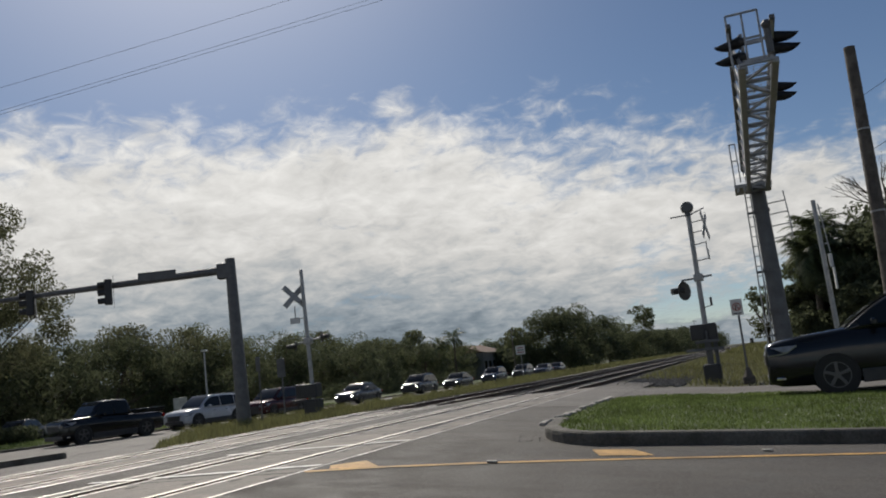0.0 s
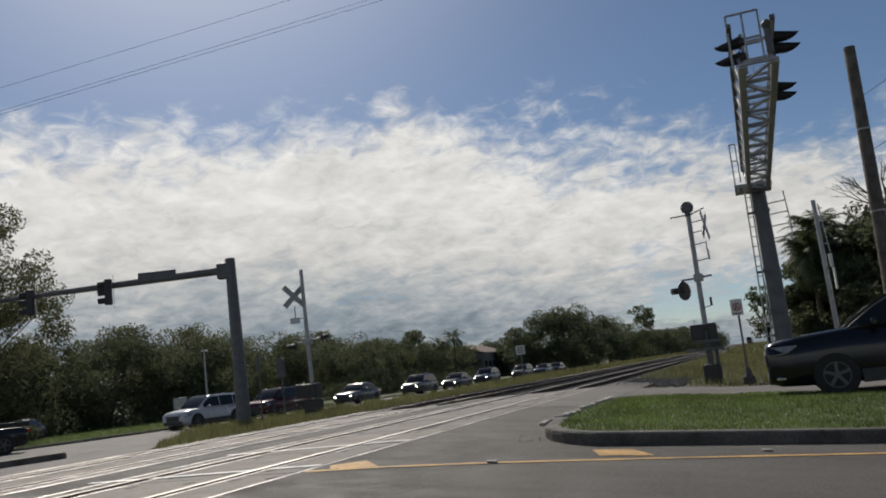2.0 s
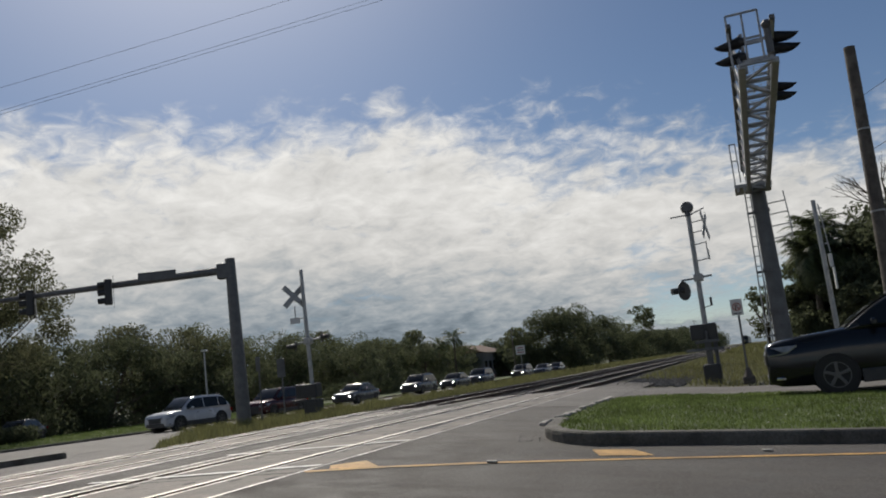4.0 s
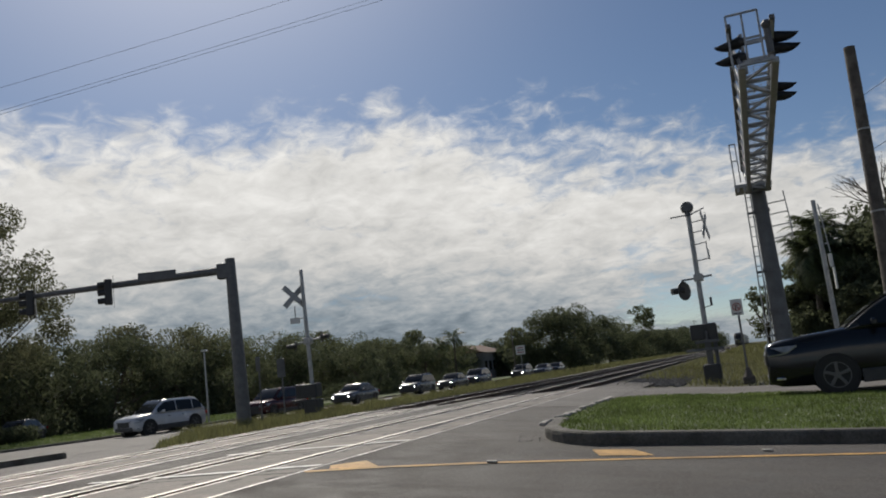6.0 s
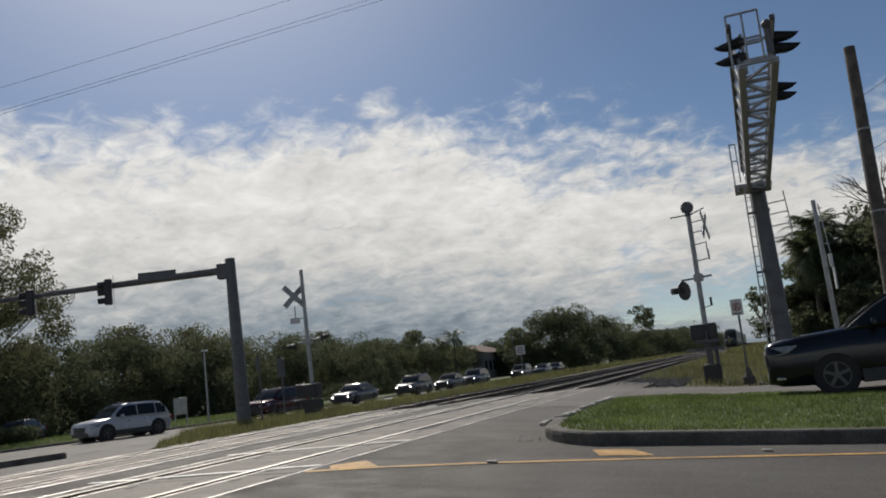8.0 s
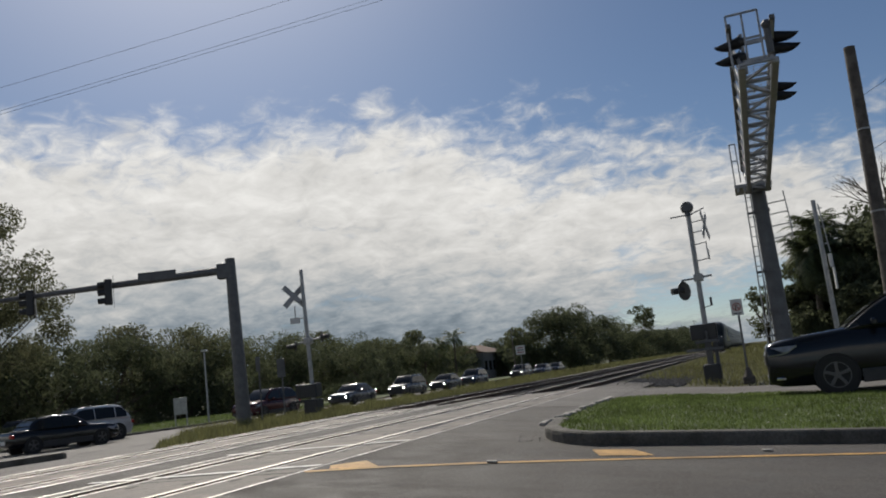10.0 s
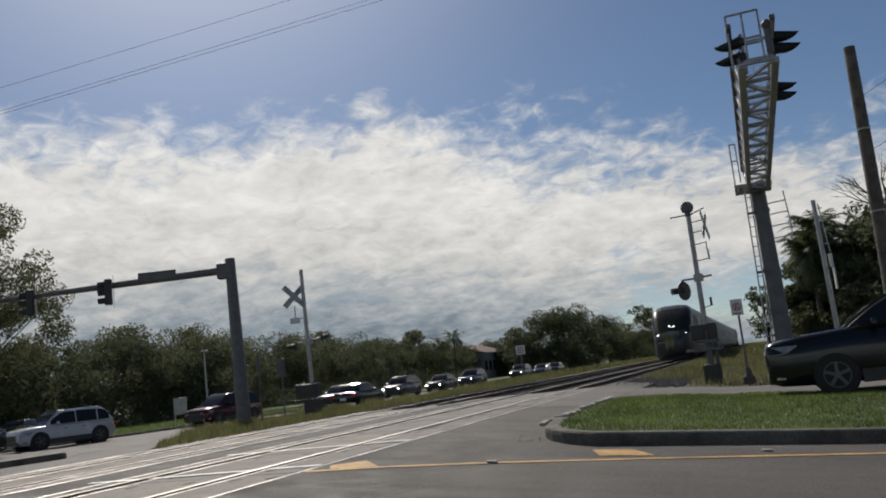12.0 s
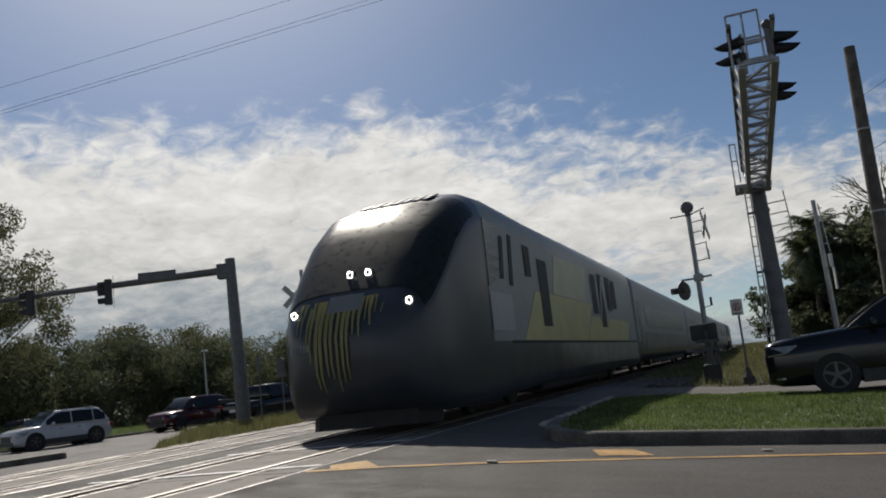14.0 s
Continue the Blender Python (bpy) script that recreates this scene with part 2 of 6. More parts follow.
def back_y(x):
    """The back edge of the island."""
    pts = ((-3.4, 19.4), (-2.9, 20.0), (-2.0, 20.9), (-0.4, 21.0), (1.07, 19.2), (2.2, 17.6), (4.0, 16.6), (8.0, 16.2), (60.0, 16.2))
    for (a, p), (b, q) in zip(pts, pts[1:]):
        if x <= b:
            return p + (q - p) * max(0.0, x - a) / (b - a)
    return 16.2


def turf_z(x, y):
    """The island's turf runs out level with the lane behind it."""
    nose = min(1.0, max(0.0, (13.2 - y) / 1.2))
    side = max(nose, min(1.0, max(0.12, (x + 3.36) / 1.3)))
    return ground_z(x, y) + 0.155 * min(side, min(1.0, max(0.1, (back_y(x) - y) / 5.5)))


road = sheet("road_near", [-4.62, -4.0, -3.31, -3.305, -2.5, -2.01, -2.0, -1.5, 0, 1.0, 1.81, 4, 9, 16], lambda x: -30.0,
             lambda x: 27.5 if x < -3.308 else (13.0 if x < -2.005 else kerb_y(min(x, 4.0)) + 0.3), 0.0, ASPHALT, ny=60)
tagged(road, "dark patched asphalt road with a yellow edge line", "road", kind="structure")
lane = sheet("road_side", [-3.31, -2.6, -2, -1, -0.3, 0.4, 1, 1.81, 3, 4, 6, 9, 20, 40], lambda x: back_y(x) - 0.15, lambda x: max(back_y(x) + 2.6, 25.0 - 0.5 * abs(x + 1.5)), -0.004, ASPHALT_PALE)
tagged(lane, "pale worn asphalt side lane beside the grass island", "road", kind="structure")
apron = sheet("road_apron", [-4.61, -4.2, -3.7, -3.312], lambda x: 17.1 + 0.35 * (x + 3.3), lambda x: 24.9, 0.005, ASPHALT_PALE)
tagged(apron, "pale worn asphalt apron beside the near track", "road", kind="structure")
strip = sheet("road_between_tracks", [-8.52, -8.0, -7.48], lambda x: -30.0, lambda x: 24.6, -0.006, ASPHALT_TAR)
tagged(strip, "dark asphalt strip between the two tracks", "road", kind="structure")


def verge_y(x):
    return 13.3 + (-11.6 - x) * 1.36


far = sheet("road_far_crossing", [-30.5, -27, -25, -23.8, -20, -16, -13, -11.3], lambda x: -40.0, lambda x: verge_y(x), 0.0, ASPHALT_PALE)
tagged(far, "pale asphalt crossing road beyond the tracks", "road", kind="structure")
hwy = sheet("road_highway", [-30.5, -27, -23.8], lambda x: -30.0, lambda x: 250.0, 0.006, ASPHALT_PALE, ny=140, swing=True)
tagged(hwy, "pale asphalt highway running along the railway", "road", kind="structure")
lawn = sheet("lawn_strip", [-50.5, -44, -38, -34, -30.7], lambda x: -30.0, lambda x: 250.0, 0.02, TURF, ny=140, swing=True)
tagged(lawn, "mown green lawn strip beside the highway", "lawn", kind="structure")


# ---- the railway ----
def rail(x):
    z = 0.57
    prof = [(-0.07, z - 0.17), (0.07, z - 0.17), (0.07, z - 0.155), (0.012, z - 0.13), (0.012, z - 0.045), (0.036, z - 0.035),
            (0.036, z - 0.006), (0.028, z), (-0.028, z), (-0.036, z - 0.006), (-0.036, z - 0.035), (-0.012, z - 0.045), (-0.012, z - 0.13), (-0.07, z - 0.155)]
    rings = [[(x + px, y, pz) for px, pz in prof] for y in (-60, 0, 40, 100, 250, 500, 950)]
    bm = BM()
    loft(bm, rings, mat_of=lambda i, j: 1 if j == 7 else 0)
    ob = part("rail", bm, [RAIL, RAIL_TOP])
    return tagged(ob, "steel railway rail with a polished head", "rail", "rails of the two tracks", "structure")


N1, N2, F1, F2 = -5.41, -6.93, -9.1, -10.6
for x in (N1, N2, F1, F2):
    rail(x)


def bed(name, xc):
    prof = [(-2.6, 0.22), (-1.75, 0.40), (1.75, 0.40), (2.6, 0.22)]
    verts, faces = [], []
    yy = [24.0, 26, 30, 40, 60, 100, 200, 400, 950]
    for y in yy:
        verts += [(xc + px, y, pz) for px, pz in prof]
    for i in range(len(yy) - 1):
        for j in range(3):
            a = i * 4 + j
            faces.append((a, a + 1, a + 5, a + 4))
    return tagged(raw(name, verts, faces, BALLAST), "grey crushed stone ballast under the track", "ballast", kind="structure")


bed_near = bed("ballast_bed", (N1 + N2) / 2)
bed_far = bed("ballast_bed_far", (F1 + F2) / 2)


def panels(xc, inner, length, y0, y1, label):
    """Concrete crossing panels: a field row on each side of the rails and a wide one between them."""
    deck = tagged(new("crossing_deck"), label, "crossing", kind="structure")
    half = 0.76
    wide, slim = 0.78, 0.54
    rows = [(-half - (slim if inner else wide), -half - 0.05), (-half + 0.135, half - 0.135), (half + 0.05, half + (wide if inner else slim))]
    for a, b in rows:
        w = b - a
        bm = BM()
        box(bm, (0, 0, -0.1), (w, length - 0.025, 0.2), bevel=0.012)
        for sx in (-0.3, 0.3):
            for sy in (-0.36, 0.36):
                box(bm, (sx * w, sy * length, 0.001), (0.05, 0.16, 0.006))
        bm.faces.ensure_lookup_table()
        me = bpy.data.meshes.new("panel")
        for f in bm.faces:
            c = f.calc_center_median()
            f.material_index = 1 if c.z > -0.003 and f.calc_area() < 0.02 and abs(c.x) < w * 0.42 else 0
        bm.to_mesh(me)
        bm.free()
        me.materials.append(CROSSING)
        me.materials.append(RUBBER)
        for e in (a + 0.012, b - 0.012):
            bm = BM()
            box(bm, (xc + e, (y0 + y1) / 2, 0.541), (0.034, y1 - y0, 0.024), bevel=0.007)
            part("edge_angle", bm, EDGE_STEEL, deck, "worn steel edge of the crossing panels")
        y = y0
        while y + length <= y1 + 0.01:
            p = new("panel", me)
            p.parent = deck
            p.location = (xc + (a + b) / 2, y + length / 2, 0.545 + random.uniform(-0.006, 0.004))
            p.rotation_euler = (random.uniform(-0.0012, 0.0012), random.uniform(-0.004, 0.004), 0)
            y += length
    return deck


panels((N1 + N2) / 2, True, 2.44, -7.0, 25.0, "concrete level crossing panels on the near track")
panels((F1 + F2) / 2, False, 2.44, -7.0, 22.6, "concrete level crossing panels on the far track")


def ties(xc, name):
    bm = BM()
    box(bm, (0, 0, -0.09), (2.6, 0.23, 0.18), bevel=0.01)
    me = bpy.data.meshes.new("tie")
    bm.to_mesh(me)
    bm.free()
    me.materials.append(TIE)
    row = tagged(new(name), "row of weathered sleepers under the rails", "sleepers", kind="structure")
    for k in range(130):
        o = new("tie", me)
        o.parent = row
        o.location = (xc + random.uniform(-0.03, 0.03), 25.3 + 0.55 * k, 0.42 + random.uniform(-0.01, 0.01))
        o.rotation_euler = (0, 0, random.uniform(-0.02, 0.02))


ties((N1 + N2) / 2, "sleeper_row_near")
ties((F1 + F2) / 2, "sleeper_row_far")


def stripe(name, pts, width, material, label, lift=0.006):
    """A painted line over the ground through plan points."""
    verts, faces = [], []
    fine = []
    for a, b in zip(pts, pts[1:]):
        for k in range(8):
            fine.append((a[0] + (b[0] - a[0]) * k / 8, a[1] + (b[1] - a[1]) * k / 8))
    fine.append(pts[-1])
    for i, (x, y) in enumerate(fine):
        a, b = fine[max(0, i - 1)], fine[min(len(fine) - 1, i + 1)]
        d = Vector((b[0] - a[0], b[1] - a[1])).normalized()
        nrm = Vector((-d.y, d.x)) * width / 2
        for s in (-1, 1):
            xx = x + nrm.x * s
            verts.append((xx, y + nrm.y * s, ground_z(xx, y) + lift))
    for i in range(len(fine) - 1):
        faces.append((2 * i, 2 * i + 2, 2 * i + 3, 2 * i + 1))
    return tagged(raw(name, verts, faces, material), label, "road marking", kind="structure")


stripe("edge_line", [(-4.58, 7.62), (-4.07, 8.04), (-3.0, 8.66), (-1.31, 9.42), (1.12, 10.42), (8.0, 13.2)], 0.12, YELLOW_PAINT,
       "worn yellow edge line on the asphalt")


# ---- the grass island ----
def island():
    out = []
    for k in range(13):
        x = 14 - (14 + 2.1) * k / 12
        out.append((x, kerb_y(min(x, 4.0)) if x > 4 else kerb_y(x)))
    cx, cy = -2.1, 11.75
    for k in range(1, 7):
        a = radians(-92 - 14 * k)
        out.append((cx + 0.90 * math.cos(a), cy + 1.28 * math.sin(a)))
    out += [(-3.1, 12.6), (-3.3, 14), (-3.36, 16), (-3.33, 18), (-3.2, 19.4), (-2.9, 20.0), (-2.0, 20.9), (-0.4, 21.0), (1.07, 19.2), (2.2, 17.6), (4, 16.6), (8, 16.2), (14, 16.2)]
    n = len(out)
    kerb = thing("island_kerb", Matrix.Identity(4), "grey concrete kerb round the grass island", "kerb", kind="structure")
    # kerb stones between neighbouring outline points, nose included
    def inward(i, d):
        a, b = Vector(out[(i - 1) % n]), Vector(out[(i + 1) % n])
        t = (b - a).normalized()
        return Vector(out[i]) + Vector((t.y, -t.x)) * d
    for i in range(19):
        o0, o1, i0, i1 = Vector(out[i]), Vector(out[i + 1]), inward(i, 0.22), inward(i + 1, 0.22)
        if i == 0:
            i0 = Vector((out[0][0], out[0][1] + 0.22))
        g = 0.0015
        o0, o1 = o0.lerp(o1, g), o1.lerp(o0, g)
        i0, i1 = i0.lerp(i1, g), i1.lerp(i0, g)
        bm = BM()
        rings = []
        for o, ii in ((o0, i0), (o1, i1)):
            m = o.lerp(ii, 0.16)
            rings.append([(o.x, o.y, ground_z(o.x) - 0.05), (o.x, o.y, ground_z(o.x) + 0.10), (o.lerp(ii, 0.05).x, o.lerp(ii, 0.05).y, ground_z(o.x) + 0.14),
                          (m.x, m.y, ground_z(m.x) + 0.16), (ii.x, ii.y, ground_z(ii.x) + 0.16), (ii.x, ii.y, ground_z(ii.x) - 0.05)])
        loft(bm, rings)
        bmesh.ops.recalc_face_normals(bm, faces=bm.faces)
        part("kerb_stone", bm, KERB, kerb)
    # small cobbles along the track side
    bm = BM()
    box(bm, (0, 0, 0), (0.13, 0.24, 0.10), bevel=0.03)
    me = bpy.data.meshes.new("cobble")
    bm.to_mesh(me)
    bm.free()
    me.materials.append(CONCRETE)
    for k in range(13):
        o = new("cobble", me)
        o.parent = kerb
        y = 12.9 + 0.5 * k
        o.location = (-3.34 + random.uniform(-0.03, 0.03), y, ground_z(-3.3, y) + 0.025 + random.uniform(-0.012, 0.012))
        o.rotation_euler = (random.uniform(-0.1, 0.1), random.uniform(-0.15, 0.15), random.uniform(-0.2, 0.2))
    # the turf, slightly domed
    inner = [inward(i, 0.2) if i < 20 else Vector(out[i]) for i in range(n)]
    inner[0] = Vector((out[0][0], out[0][1] + 0.2))
    def inside(x, y):
        c = False
        j = n - 1
        for i in range(n):
            if (inner[i].y > y) != (inner[j].y > y) and x < (inner[j].x - inner[i].x) * (y - inner[i].y) / (inner[j].y - inner[i].y) + inner[i].x:
                c = not c
            j = i
        return c
    bm = BM()
    vs = [bm.verts.new((p.x, p.y, turf_z(p.x, p.y))) for p in inner]
    bm.faces.new(vs)
    bmesh.ops.triangulate(bm, faces=bm.faces[:])
    for _ in range(3):
        bmesh.ops.subdivide_edges(bm, edges=[e for e in bm.edges if e.calc_length() > 1.2], cuts=1)
        bmesh.ops.triangulate(bm, faces=bm.faces[:])
    for v in bm.verts:
        v.co.z = turf_z(v.co.x, v.co.y)
    bmesh.ops.recalc_face_normals(bm, faces=bm.faces)
    tagged(part("island_turf", bm, TURF), "short green turf on the traffic island", "grass", kind="structure")
    blades("island_grass", inside, (-3.4, 6.0), (10.0, 22.4), 42000, 0.025, 0.07, 0.0, BLADE, "short bright green grass on the island", "grass", zf=turf_z)


def blades(name, test, xr, yr, count, h0, h1, lift, material, label, category, width=0.012, lean=0.5, zf=None):
    rng = np.random.default_rng(abs(hash(len(name) * 31 + count)) % 9999)
    verts, faces = [], []
    while len(faces) < count:
        x, y = rng.uniform(*xr), rng.uniform(*yr)
        if not test(x, y):
            continue
        z = (zf or ground_z)(x, y) + lift - 0.01
        a, h = rng.uniform(0, 6.283), rng.uniform(h0, h1)
        dx, dy = math.cos(a) * width, math.sin(a) * width
        lx, ly = rng.normal(0, lean * h * 0.5), rng.normal(0, lean * h * 0.5)
        i = len(verts)
        verts += [(x - dx, y - dy, z), (x + dx, y + dy, z), (x + lx, y + ly, z + h)]
        faces.append((i, i + 1, i + 2))
    return tagged(raw(name, verts, faces, material), label, category, kind="stuff")


island()


# ---- sky with drifting clouds ----
def cloud_dome():
    m = bpy.data.materials.new("cloud layer")
    m.use_nodes = True
    n, l = m.node_tree.nodes, m.node_tree.links
    n.remove(n["Principled BSDF"])
    co = n.new("ShaderNodeTexCoord")
    nor = n.new("ShaderNodeVectorMath")
    nor.operation = "NORMALIZE"
    l.new(co.outputs["Object"], nor.inputs[0])
    sep = n.new("ShaderNodeSeparateXYZ")
    l.new(nor.outputs[0], sep.inputs[0])

    def math_node(op, a, b=None, c=None, clamp=False):
        k = n.new("ShaderNodeMath")
        k.operation, k.use_clamp = op, clamp
        for i, v in enumerate((a, b, c)):
            if v is None:
                continue
            if isinstance(v, (int, float)):
                k.inputs[i].default_value = v
            else:
                l.new(v, k.inputs[i])
        return k.outputs[0]

    zz = math_node("ADD", math_node("MAXIMUM", sep.outputs[2], 0.0), 0.30)
    comb = n.new("ShaderNodeCombineXYZ")
    l.new(math_node("DIVIDE", sep.outputs[0], zz), comb.inputs[0])
    l.new(math_node("DIVIDE", sep.outputs[1], zz), comb.inputs[1])

    def noise(scale, detail, rough, seed, dist=0.0):
        mp = n.new("ShaderNodeVectorMath")
        mp.operation = "ADD"
        mp.inputs[1].default_value = (seed, seed * 0.7, 0)
        l.new(comb.outputs[0], mp.inputs[0])
        t = n.new("ShaderNodeTexNoise")
        t.inputs["Scale"].default_value, t.inputs["Detail"].default_value = scale, detail
        t.inputs["Roughness"].default_value, t.inputs["Distortion"].default_value = rough, dist
        l.new(mp.outputs[0], t.inputs["Vector"])
        return t.outputs[0]

    def ramp(v, a, b, c=0.0, d=1.0, smooth=True):
        r = n.new("ShaderNodeMapRange")
        r.interpolation_type = "SMOOTHSTEP" if smooth else "LINEAR"
        for i, x in enumerate((a, b, c, d)):
            r.inputs[i + 1].default_value = x
        l.new(v, r.inputs[0])
        return r.outputs[0]

    el = math_node("ADD", sep.outputs[2], ramp(sep.outputs[0], -0.45, 0.05, 0.0, 0.095, False))
    n1, n2, n3 = noise(2.6, 9, 0.6, 3.1, 0.3), noise(17.0, 8, 0.6, 11.7, 0.6), noise(7.0, 7, 0.58, 7.3, 0.5)
    # thick low bank, breaking up towards its ragged top at 14 to 20 degrees
    bank = ramp(el, 0.235, 0.375, 0.66, -0.46, False)
    dens = math_node("ADD", bank, math_node("ADD", math_node("MULTIPLY", math_node("SUBTRACT", n1, 0.5), 1.7), math_node("MULTIPLY", math_node("SUBTRACT", n2, 0.5), 1.05)))
    gap = ramp(el, 0.015, 0.075, -0.25, 0.0, False)
    dens = math_node("ADD", dens, gap)
    hole = math_node("MULTIPLY", math_node("MULTIPLY", ramp(sep.outputs[2], 0.06, 0.12, 1.0, 0.0), ramp(sep.outputs[2], 0.015, 0.04)), ramp(sep.outputs[0], -0.22, -0.08))
    dens = math_node("SUBTRACT", dens, math_node("MULTIPLY", hole, 0.75))
    # two loose puffs above the bank
    for way, size in (((-0.3779, 0.8658, 0.328), 0.9995), ((0.1632, 0.9536, 0.253), 0.9993)):
        dt = n.new("ShaderNodeVectorMath")
        dt.operation = "DOT_PRODUCT"
        dt.inputs[1].default_value = way
        l.new(nor.outputs[0], dt.inputs[0])
        dens = math_node("ADD", dens, ramp(dt.outputs["Value"], size, 0.99998, 0.0, 0.24))
    fade = ramp(el, 0.36, 0.43, 1.0, 0.0)
    alpha = math_node("MULTIPLY", ramp(dens, -0.16, 0.52), fade)
    # light: bright thin cloud high up, grey undersides low down
    low = ramp(el, 0.02, 0.235, 0.0, 1.0)
    lum = math_node("ADD", math_node("MULTIPLY", low, 0.46), 0.27)
    lum = math_node("ADD", lum, math_node("MULTIPLY", math_node("SUBTRACT", n3, 0.5), 0.5))
    lum = math_node("ADD", lum, math_node("MULTIPLY", math_node("SUBTRACT", n2, 0.5), 0.34))
    lum = math_node("MULTIPLY", lum, ramp(sep.outputs[0], -0.3, 0.05, 1.0, 0.86))
    lum = math_node("MAXIMUM", lum, 0.16)
    cr = n.new("ShaderNodeMix")
    cr.data_type = "RGBA"
    cr.inputs[6].default_value, cr.inputs[7].default_value = (0.70, 0.86, 1.0, 1), (1.0, 0.985, 0.95, 1)
    l.new(ramp(lum, 0.2, 0.65), cr.inputs[0])
    em = n.new("ShaderNodeEmission")
    l.new(cr.outputs[2], em.inputs[0])
    l.new(lum, em.inputs[1])
    tr = n.new("ShaderNodeBsdfTransparent")
    mx = n.new("ShaderNodeMixShader")
    l.new(alpha, mx.inputs[0])
    l.new(tr.outputs[0], mx.inputs[1])
    l.new(em.outputs[0], mx.inputs[2])
    l.new(mx.outputs[0], n["Material Output"].inputs[0])
    R, verts, faces = 3200.0, [], []
    els = [-1.0, 2, 6, 10, 14, 18, 22, 25.5]
    for e in els:
        for k in range(64):
            a = 2 * math.pi * k / 64
            verts.append((R * math.cos(radians(e)) * math.cos(a), R * math.cos(radians(e)) * math.sin(a), R * math.sin(radians(e))))
    for i in range(len(els) - 1):
        for k in range(64):
            faces.append((i * 64 + k, i * 64 + (k + 1) % 64, (i + 1) * 64 + (k + 1) % 64, (i + 1) * 64 + k))
    return tagged(raw("backdrop_clouds", verts, faces, m, smooth=True), "bank of white broken cloud over a blue sky", "clouds", kind="structure")


CLOUDS = cloud_dome()


# ---- the train ----
BODY_DARK = mat("charcoal train paint", (0.044, 0.049, 0.055), 0.36, 0.05, vary=0.12, scale=1.5, grain=30, bump=0.02)
BODY_SILVER = mat("silver train paint", (0.26, 0.27, 0.26), 0.5, 0.0, vary=0.12, scale=1.5, grain=30, bump=0.02)
BODY_YELLOW = mat("yellow train paint", (0.46, 0.42, 0.18), 0.45, vary=0.14, scale=1.5, grain=30, bump=0.02)
BODY_CREAM = mat("cream train paint", (0.44, 0.425, 0.28), 0.45, vary=0.14, scale=1.5, grain=30, bump=0.02)
BODY_PALE = mat("pale grey train paint", (0.34, 0.355, 0.36), 0.45, vary=0.10, scale=1.5, grain=30, bump=0.02)
TRAIN_BLACK = mat("matt black train trim", (0.04, 0.04, 0.04), 0.6, vary=0.1, bump=0, spec=0.2)
UNDER = mat("underframe", (0.025, 0.024, 0.023), 0.8, vary=0.3, scale=4, grain=30)


def section(hw, z0, z1, crown, rr=0.45, cut=0.25, n=6):
    """Rounded train section, from the near sill over the roof to the far sill."""
    sh = z1 - crown
    low = z0 + cut
    pts = [(hw - cut * 0.3, z0), (hw, low), (hw, min(1.35, low + 0.6 * max(0.02, sh - rr - low)))]
    for k in range(n + 1):
        a = radians(90 * k / n)
        pts.append((hw - rr + rr * math.cos(a), sh - rr + rr * math.sin(a) + (crown * math.sin(a) if k else 0) * 0.35))
    pts.append((hw * 0.35, z1 - 0.02))
    return pts + [(-x, z) for x, z in reversed(pts)]


def bogie(parent, y, wheelbase=2.6):
    b = new("bogie")
    b.parent = parent
    b.location = (0, y, 0)
    bm = BM()
    for s in (-1, 1):
        box(bm, (s * 1.05, 0, 0.55), (0.16, wheelbase + 0.9, 0.28), bevel=0.04)
        for k in (-1, 1):
            box(bm, (s * 1.08, k * wheelbase / 2, 0.5), (0.22, 0.4, 0.4), bevel=0.05)
            tube(bm, (s * 1.15, k * 0.5, 0.5), (s * 1.15, k * 0.5, 0.95), 0.12)
    box(bm, (0, 0, 0.6), (2.2, 0.5, 0.22), bevel=0.03)
    part("bogie_frame", bm, UNDER, b)
    for k in (-1, 1):
        bm = BM()
        tube(bm, (-0.7, k * wheelbase / 2, 0.48), (0.7, k * wheelbase / 2, 0.48), 0.09)
        for s in (-1, 1):
            tube(bm, (s * 0.69, k * wheelbase / 2, 0.48), (s * 0.82, k * wheelbase / 2, 0.48), 0.48, 0.46, 28)
        part("wheelset", bm, UNDER, b)


LOCO_ROWS = [(0.0, 0.70, 1.0, 1.60, 0.05, 0.24), (0.12, 1.02, 0.72, 1.90, 0.06, 0.34), (0.35, 1.23, 0.50, 2.22, 0.08, 0.45), (0.7, 1.37, 0.34, 2.58, 0.08, 0.55),
             (1.2, 1.45, 0.26, 3.10, 0.08, 0.6), (1.75, 1.50, 0.24, 3.64, 0.09, 0.6), (2.4, 1.53, 0.24, 4.08, 0.10, 0.58), (3.2, 1.545, 0.26, 4.38, 0.12, 0.6),
             (4.2, 1.55, 0.32, 4.46, 0.14, 0.62), (8, 1.55, 0.42, 4.40, 0.14, 0.62), (22.6, 1.55, 0.42, 4.40, 0.14, 0.62)]


def shell_point(a, z):
    """The nose's outer skin at height z, a metres off the centre line: the foremost y there."""
    last = None
    for k in range(0, 420):
        y = 4.2 * k / 420
        i = max(j for j in range(len(LOCO_ROWS)) if LOCO_ROWS[j][0] <= y)
        r0, r1 = LOCO_ROWS[i], LOCO_ROWS[i + 1]
        f = (y - r0[0]) / (r1[0] - r0[0])
        hw, z0, z1, cr, rr = [p + (q - p) * f for p, q in zip(r0[1:], r1[1:])]
        if z < z0 or z > z1:
            continue
        top = z1 - cr - rr
        w = hw if z < top else hw - rr + math.sqrt(max(0, rr * rr - min(rr, z - top) ** 2))
        if z > z1 - cr:
            w = min(w, hw * 0.5)
        if abs(a) <= w:
            return y
        last = y
    return last or 0.0


